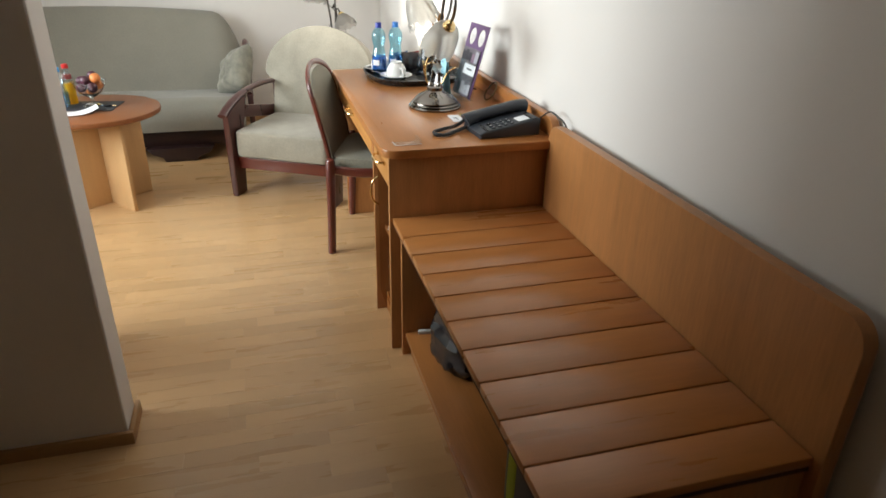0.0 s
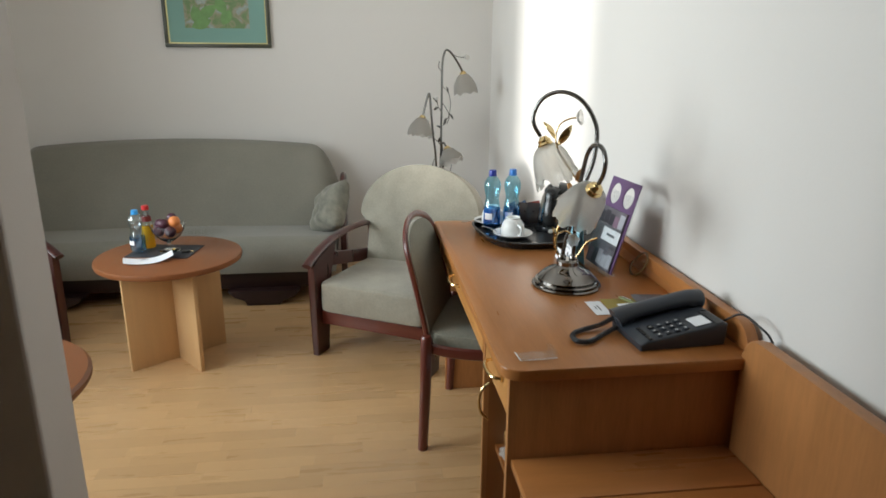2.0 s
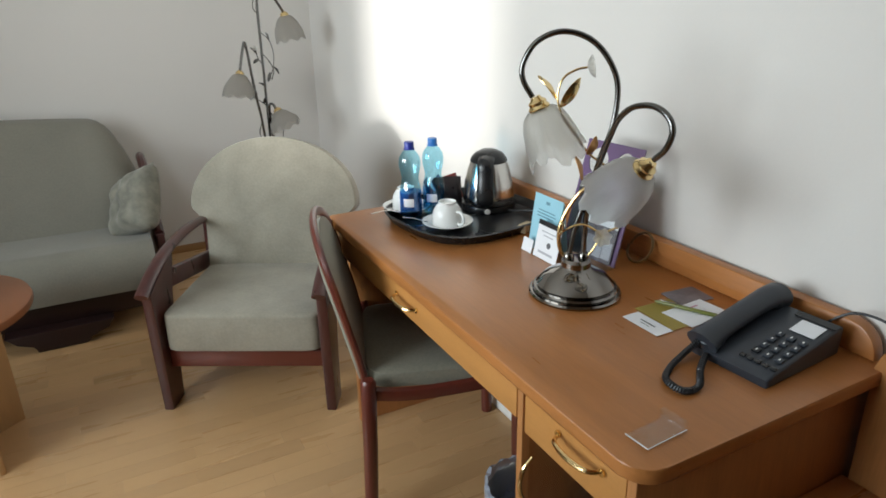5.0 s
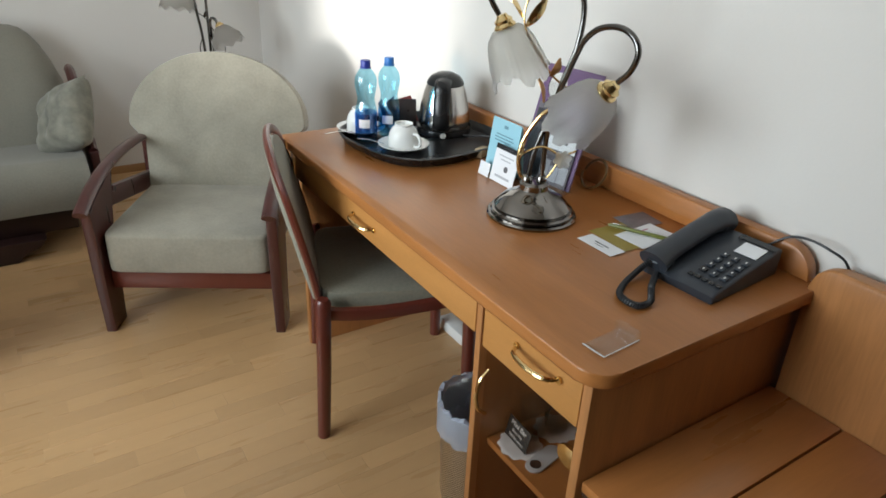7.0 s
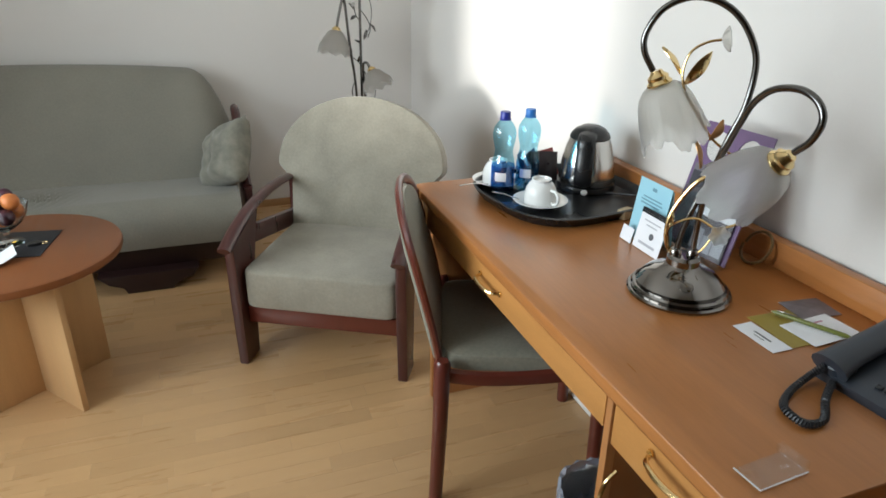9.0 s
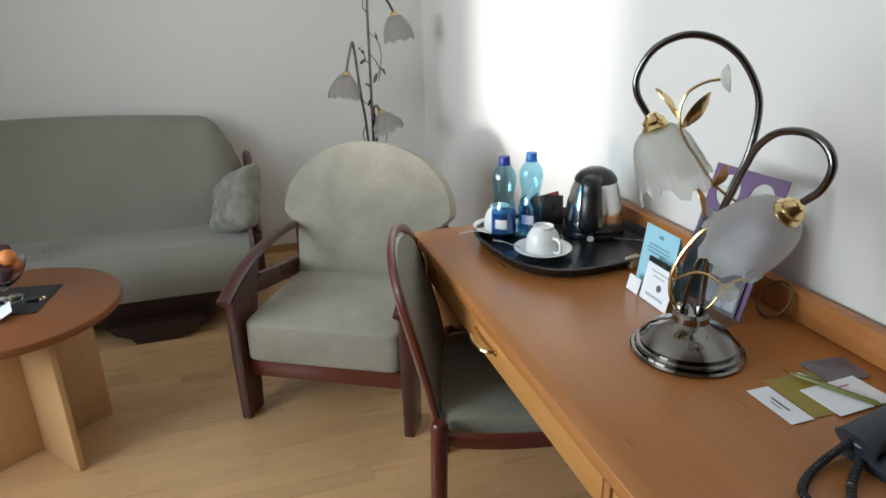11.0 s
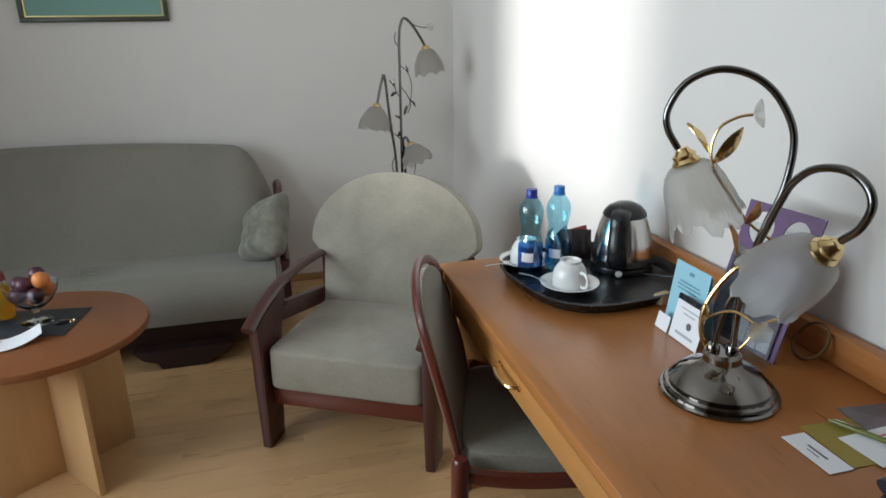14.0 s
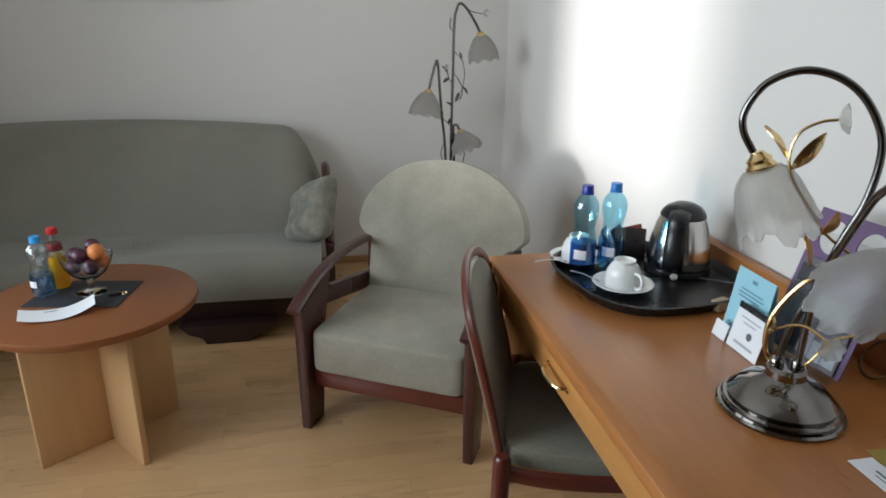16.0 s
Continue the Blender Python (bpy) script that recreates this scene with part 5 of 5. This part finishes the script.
# ---- framed picture on the back wall ----
pic = thing("framed_picture", pose(-1.811, BACK_Y - 0.002, 1.466, 90, 0, 0), "framed botanical painting with a green mat on the wall", "picture")
W2, H2 = 0.338, 0.52
FRAME_M = material("dark_olive_frame", (0.055, 0.055, 0.035), 0.35, vary=0.2)
GOLD = material("gold_lip", (0.55, 0.48, 0.22), 0.3, 0.6)
MATB = material("sage_mat", (0.20, 0.36, 0.31), 0.7, vary=0.05)
for q_ in ((-W2, 0, W2, 0.024), (-W2, H2 - 0.024, W2, H2), (-W2, 0.0245, -W2 + 0.024, H2 - 0.0245), (W2 - 0.024, 0.0245, W2, H2 - 0.0245)):
    b = bmn()
    box(b, q_[0], q_[1], 0.0, q_[2], q_[3], 0.022, 0.004)
    part("frame_rail", b, FRAME_M, pic)
for q_ in ((-W2 + 0.024, 0.024, W2 - 0.024, 0.031), (-W2 + 0.024, H2 - 0.031, W2 - 0.024, H2 - 0.024), (-W2 + 0.024, 0.031, -W2 + 0.031, H2 - 0.031), (W2 - 0.031, 0.031, W2 - 0.024, H2 - 0.031)):
    b = bmn()
    box(b, q_[0], q_[1], 0.004, q_[2], q_[3], 0.014)
    part("gold_lip", b, GOLD, pic)
b = bmn()
box(b, -W2 + 0.03, 0.03, 0.002, W2 - 0.03, H2 - 0.03, 0.006)
part("mat", b, MATB, pic)
PAINT = bpy.data.materials.new("botanical_paint")
PAINT.use_nodes = True
nt = PAINT.node_tree
pb = nt.nodes["Principled BSDF"]
pb.inputs["Roughness"].default_value = 0.6
n1 = nt.nodes.new("ShaderNodeTexNoise")
n1.inputs["Scale"].default_value, n1.inputs["Detail"].default_value, n1.inputs["Distortion"].default_value = 9.0, 6, 1.5
tcp = nt.nodes.new("ShaderNodeTexCoord")
nt.links.new(tcp.outputs["Object"], n1.inputs["Vector"])
ramp = nt.nodes.new("ShaderNodeValToRGB")
ramp.color_ramp.elements[0].position, ramp.color_ramp.elements[0].color = 0.30, (0.12, 0.17, 0.10, 1)
ramp.color_ramp.elements[1].position, ramp.color_ramp.elements[1].color = 0.70, (0.52, 0.50, 0.44, 1)
for pos, col in ((0.42, (0.16, 0.25, 0.10, 1)), (0.50, (0.30, 0.27, 0.18, 1)), (0.58, (0.30, 0.36, 0.33, 1))):
    el = ramp.color_ramp.elements.new(pos)
    el.color = col
nt.links.new(n1.outputs["Fac"], ramp.inputs[0])
nt.links.new(ramp.outputs[0], pb.inputs["Base Color"])
b = bmn()
box(b, -0.205, 0.122, 0.0062, 0.205, 0.40, 0.0072)
canvas = part("painting", b, PAINT, pic)
LEAF_P = material("painted_leaf", (0.16, 0.30, 0.10), 0.6, vary=0.35, scale=25)
for (x, y, a, ln) in ((-0.13, 0.20, 100, 0.13), (-0.06, 0.22, 35, 0.16), (0.03, 0.26, 120, 0.12), (-0.10, 0.15, 20, 0.14), (0.06, 0.19, 60, 0.11)):
    b = bmn()
    prism(b, [(ln * (t - 0.5), 0.035 * math.sin(math.pi * t)) for t in (i / 12 for i in range(13))] + [(ln * (0.5 - t), -0.035 * math.sin(math.pi * t)) for t in (i / 12 for i in range(1, 12))],
          0.0073, 0.0077, "z", m=pose(x, y, 0.0009 * len(canvas.children), 0, 0, a))
    part("painted_leaf", b, LEAF_P, canvas)

# ---- on the coffee table ----
mat_ob = bmn()
box(mat_ob, -0.148, -0.108, 0, 0.148, 0.108, 0.003, 0.001)
pm = obj("placemat", mat_ob, material("slate_placemat", (0.022, 0.023, 0.028), 0.6, vary=0.1))
pm.matrix_world = pose(-1.842, 2.165, TZ + 0.0005, 0, 0, -9)
tagged(pm, "dark grey rectangular placemat on the coffee table", "placemat")
CLEARW = thin_glass("clear_bottle", (0.86, 0.95, 0.99), 0.24, 0.08)
LABEL_W = thin_glass("pale_blue_label", (0.52, 0.74, 0.92), 0.12, 0.12)
CAP_C = material("bright_blue_cap", (0.05, 0.35, 0.75), 0.4)
water_bottle(-1.962, 2.165, TZ + 0.004, CAP_C, LABEL_W, "clear water bottle with a bright blue cap on the placemat", 0.200, CLEARW, None, 0.034)
JUICE = glassy("orange_juice", (0.95, 0.55, 0.04), 0.06, 0.6, 1.33)
jb = thing("juice_bottle", pose(-1.936, 2.240, TZ + 0.004), "glass bottle half full of orange juice with red cap", "bottle")
b = bmn()
lathe(b, [(0, 0.002), (0.028, 0.0), (0.031, 0.008), (0.029, 0.06), (0.0255, 0.10), (0.0255, 0.1105), (0, 0.1105)], 28)
part("juice", b, JUICE, jb, "orange juice")
b = bmn()
lathe(b, [(0.0255, 0.111), (0.023, 0.13), (0.018, 0.155), (0.0145, 0.175), (0.014, 0.192), (0, 0.192)], 28)
part("neck", b, CLEARW, jb, "clear glass neck")
b = bmn()
lathe(b, [(0.0245, 0.130), (0.0205, 0.155), (0.0202, 0.155), (0.0242, 0.130)], 24)
part("label", b, SACH_R, jb, "red neck label")
b = bmn()
lathe(b, [(0.016, 0.185), (0.017, 0.188), (0.016, 0.203), (0.013, 0.206), (0, 0.206)], 20)
part("cap", b, material("red_cap", (0.5, 0.02, 0.02), 0.4), jb, "red screw cap")

GX, GY = -1.822, 2.170
gob = thing("fruit_goblet", pose(GX, GY, TZ + 0.0038), "clear glass footed bowl holding plums and apricots", "glass bowl")
GLASS = glassy("goblet_glass", (0.97, 0.99, 0.99), 0.0, 1.0, 1.42)
b = bmn()
lathe(b, [(0, 0.0), (0.046, 0.0), (0.048, 0.003), (0.030, 0.008), (0.010, 0.014), (0.008, 0.030), (0.011, 0.042), (0.030, 0.052), (0.055, 0.072), (0.072, 0.100), (0.080, 0.130), (0.0785, 0.130),
          (0.070, 0.102), (0.053, 0.075), (0.028, 0.056), (0, 0.050)], 40)
part("bowl", b, GLASS, gob)
PLUM = material("dark_plum", (0.060, 0.014, 0.028), 0.35, vary=0.4, scale=30)
APRI = material("orange_apricot", (0.62, 0.20, 0.05), 0.5, vary=0.25, scale=30)
for k, (x, y, z, r, mm) in enumerate(((-0.035, -0.018, 0.098, 0.026, PLUM), (0.020, -0.036, 0.100, 0.026, PLUM), (0.038, 0.016, 0.104, 0.027, APRI), (-0.008, 0.036, 0.100, 0.026, PLUM), (0.0, 0.0, 0.078, 0.024, APRI),
                                     (-0.040, 0.022, 0.126, 0.024, PLUM), (-0.012, -0.020, 0.134, 0.025, PLUM), (0.036, -0.012, 0.142, 0.027, APRI), (0.016, 0.026, 0.152, 0.024, PLUM))):
    b = bmn()
    lathe(b, [(0, -r), (r * 0.55, -r * 0.85), (r * 0.92, -r * 0.4), (r, 0.05 * r), (r * 0.9, r * 0.5), (r * 0.5, r * 0.88), (r * 0.15, r * 0.93), (0, r * 0.86)], 20)
    ob = obj("plum" if mm is PLUM else "apricot", b, mm)
    ob.matrix_world = pose(GX + x, GY + y, TZ + 0.004 + z, 25 * k, 17 * k, 40 * k)
    tagged(ob, "ripe dark plum in the glass bowl" if mm is PLUM else "ripe orange apricot in the glass bowl", "plum" if mm is PLUM else "apricot", "fruit in the bowl")

# curled sheet of paper
pp = thing("paper_sheet", pose(-1.872, 2.000, TZ + 0.0045, 0, 0, 18), "white printed paper sheet curling up at its ends", "paper")
b = bmn()
g = []
for i in range(15):
    u = -1 + 2 * i / 14
    g.append([b.verts.new((0.105 * u, y + 0.022 * u * u, 0.022 * u * u * (0.4 + 0.6 * (u > 0)) + dz)) for y, dz in ((-0.045, 0.0), (0.045, 0.0), (0.045, 0.0008), (-0.045, 0.0008))])
for ra, rb in zip(g, g[1:]):
    for j in range(4):
        k = (j + 1) % 4
        b.faces.new((ra[j], ra[k], rb[k], rb[j]))
b.faces.new(g[0])
b.faces.new(g[-1][::-1])
part("sheet", b, PAPER, pp, angle=60)
bars(pp, INK, [(-0.035, 0.0, 0.025, 0.004)], 0.0025)
kk = thing("key_fob", pose(-1.742, 2.130, TZ + 0.0042, 0, 0, 10), "small dark key fob lying on the placemat", "key")
b = bmn()
prism(b, superellipse(0.022, 0.012, 2.6, 24), 0, 0.009, "z", 0.002)
part("body", b, BLACK_P, kk)
b = bmn()
tube(b, [(0.028 + 0.009 * math.cos(a), 0.009 * math.sin(a), 0.003) for a in (2 * math.pi * i / 16 for i in range(17))], 0.0012, 6)
part("ring", b, BRASS, kk)

# ---- under the bench ----
BAG_M = material("black_plastic_film", (0.016, 0.016, 0.020), 0.24, vary=0.3, scale=20)
b = bmn()
cushion(b, 0.10, 0.15, 0.13, 0.7, 48, 30)
for v in b.verts:
    nn = noise.noise(v.co * 14) + 0.6 * noise.noise(v.co * 34)
    v.co *= 1 + 0.16 * nn
    if v.co.z > 0.03:
        v.co.x *= 0.75
    v.co.z = max(v.co.z, -0.115)
bag = obj("plastic_bag", b, BAG_M, angle=25)
bag.matrix_world = pose(-0.412, 0.050, 0.192, 0, 0, 10) @ Matrix.Scale(0.84, 4)
tagged(bag, "crumpled black plastic bag on the bench shelf", "bag")
b = bmn()
box(b, -0.03, -0.008, 0, 0.03, 0.008, 0.012, 0.002)
tag_ob = obj("white_tag", b, PORCELAIN)
tag_ob.matrix_world = pose(-0.478, 0.255, 0.0945, 0, 0, -10)
tagged(tag_ob, "small white plastic tag on the bench shelf", "tag")
gb = thing("sports_bag", pose(-0.395, -0.74, 0.0945), "lime green and black bag on the bench shelf", "bag")
b = bmn()
cushion(b, 0.115, 0.16, 0.15, 0.3, 36, 18, Matrix.Translation((0, 0, 0.15)))
part("body", b, BLACK_M, gb)
b = bmn()
cushion(b, 0.118, 0.03, 0.152, 0.3, 28, 16, Matrix.Translation((0, 0.085, 0.151)))
part("stripe", b, material("lime_fabric", (0.35, 0.42, 0.03), 0.7), gb, "lime green stripe")

# ---- floor strips ----
LENGTHS = (0.34, 0.42, 0.50)
WIDE = 0.066
strips = []
for ln in LENGTHS:
    b = bmn()
    box(b, 0.0002, 0.0002, -0.0015, ln - 0.0002, WIDE - 0.0002, 0.0)
    me = bpy.data.meshes.new("floor_strip")
    bmesh.ops.recalc_face_normals(b, faces=b.faces[:])
    b.to_mesh(me)
    b.free()
    me.materials.append(FLOOR_M)
    strips.append(me)
rng = random.Random(7)
verts, faces = [], []
y = NEAR_Y
while y < BACK_Y:
    x = LEFT_X - 0.05 - rng.random() * 0.4
    while x < WALL_X:
        k = rng.randrange(3)
        if -2.05 < x < -0.42 and -0.45 < y < 2.30:
            ob = new("floor_strip", strips[k])
            ob.location = (x, y, 0)
            ob.parent = floor
        else:
            n0 = len(verts)
            xa, xb, ya, yb = max(LEFT_X, x + 0.0002), min(WALL_X, x + LENGTHS[k] - 0.0002), y + 0.0002, min(BACK_Y, y + WIDE - 0.0002)
            verts += [(xx, yy, zz) for zz in (-0.0015, 0.0) for yy in (ya, yb) for xx in (xa, xb)]
            faces += [tuple(n0 + i for i in q) for q in ((4, 5, 7, 6), (0, 1, 5, 4), (2, 6, 7, 3), (0, 4, 6, 2), (1, 3, 7, 5))]
        x += LENGTHS[k]
    y += WIDE
me = bpy.data.meshes.new("floor_strips")
me.from_pydata(verts, [], faces)
me.materials.append(FLOOR_M)
rest = new("floor_strips", me)
rest.parent = floor
tagged(rest, kind="stuff")
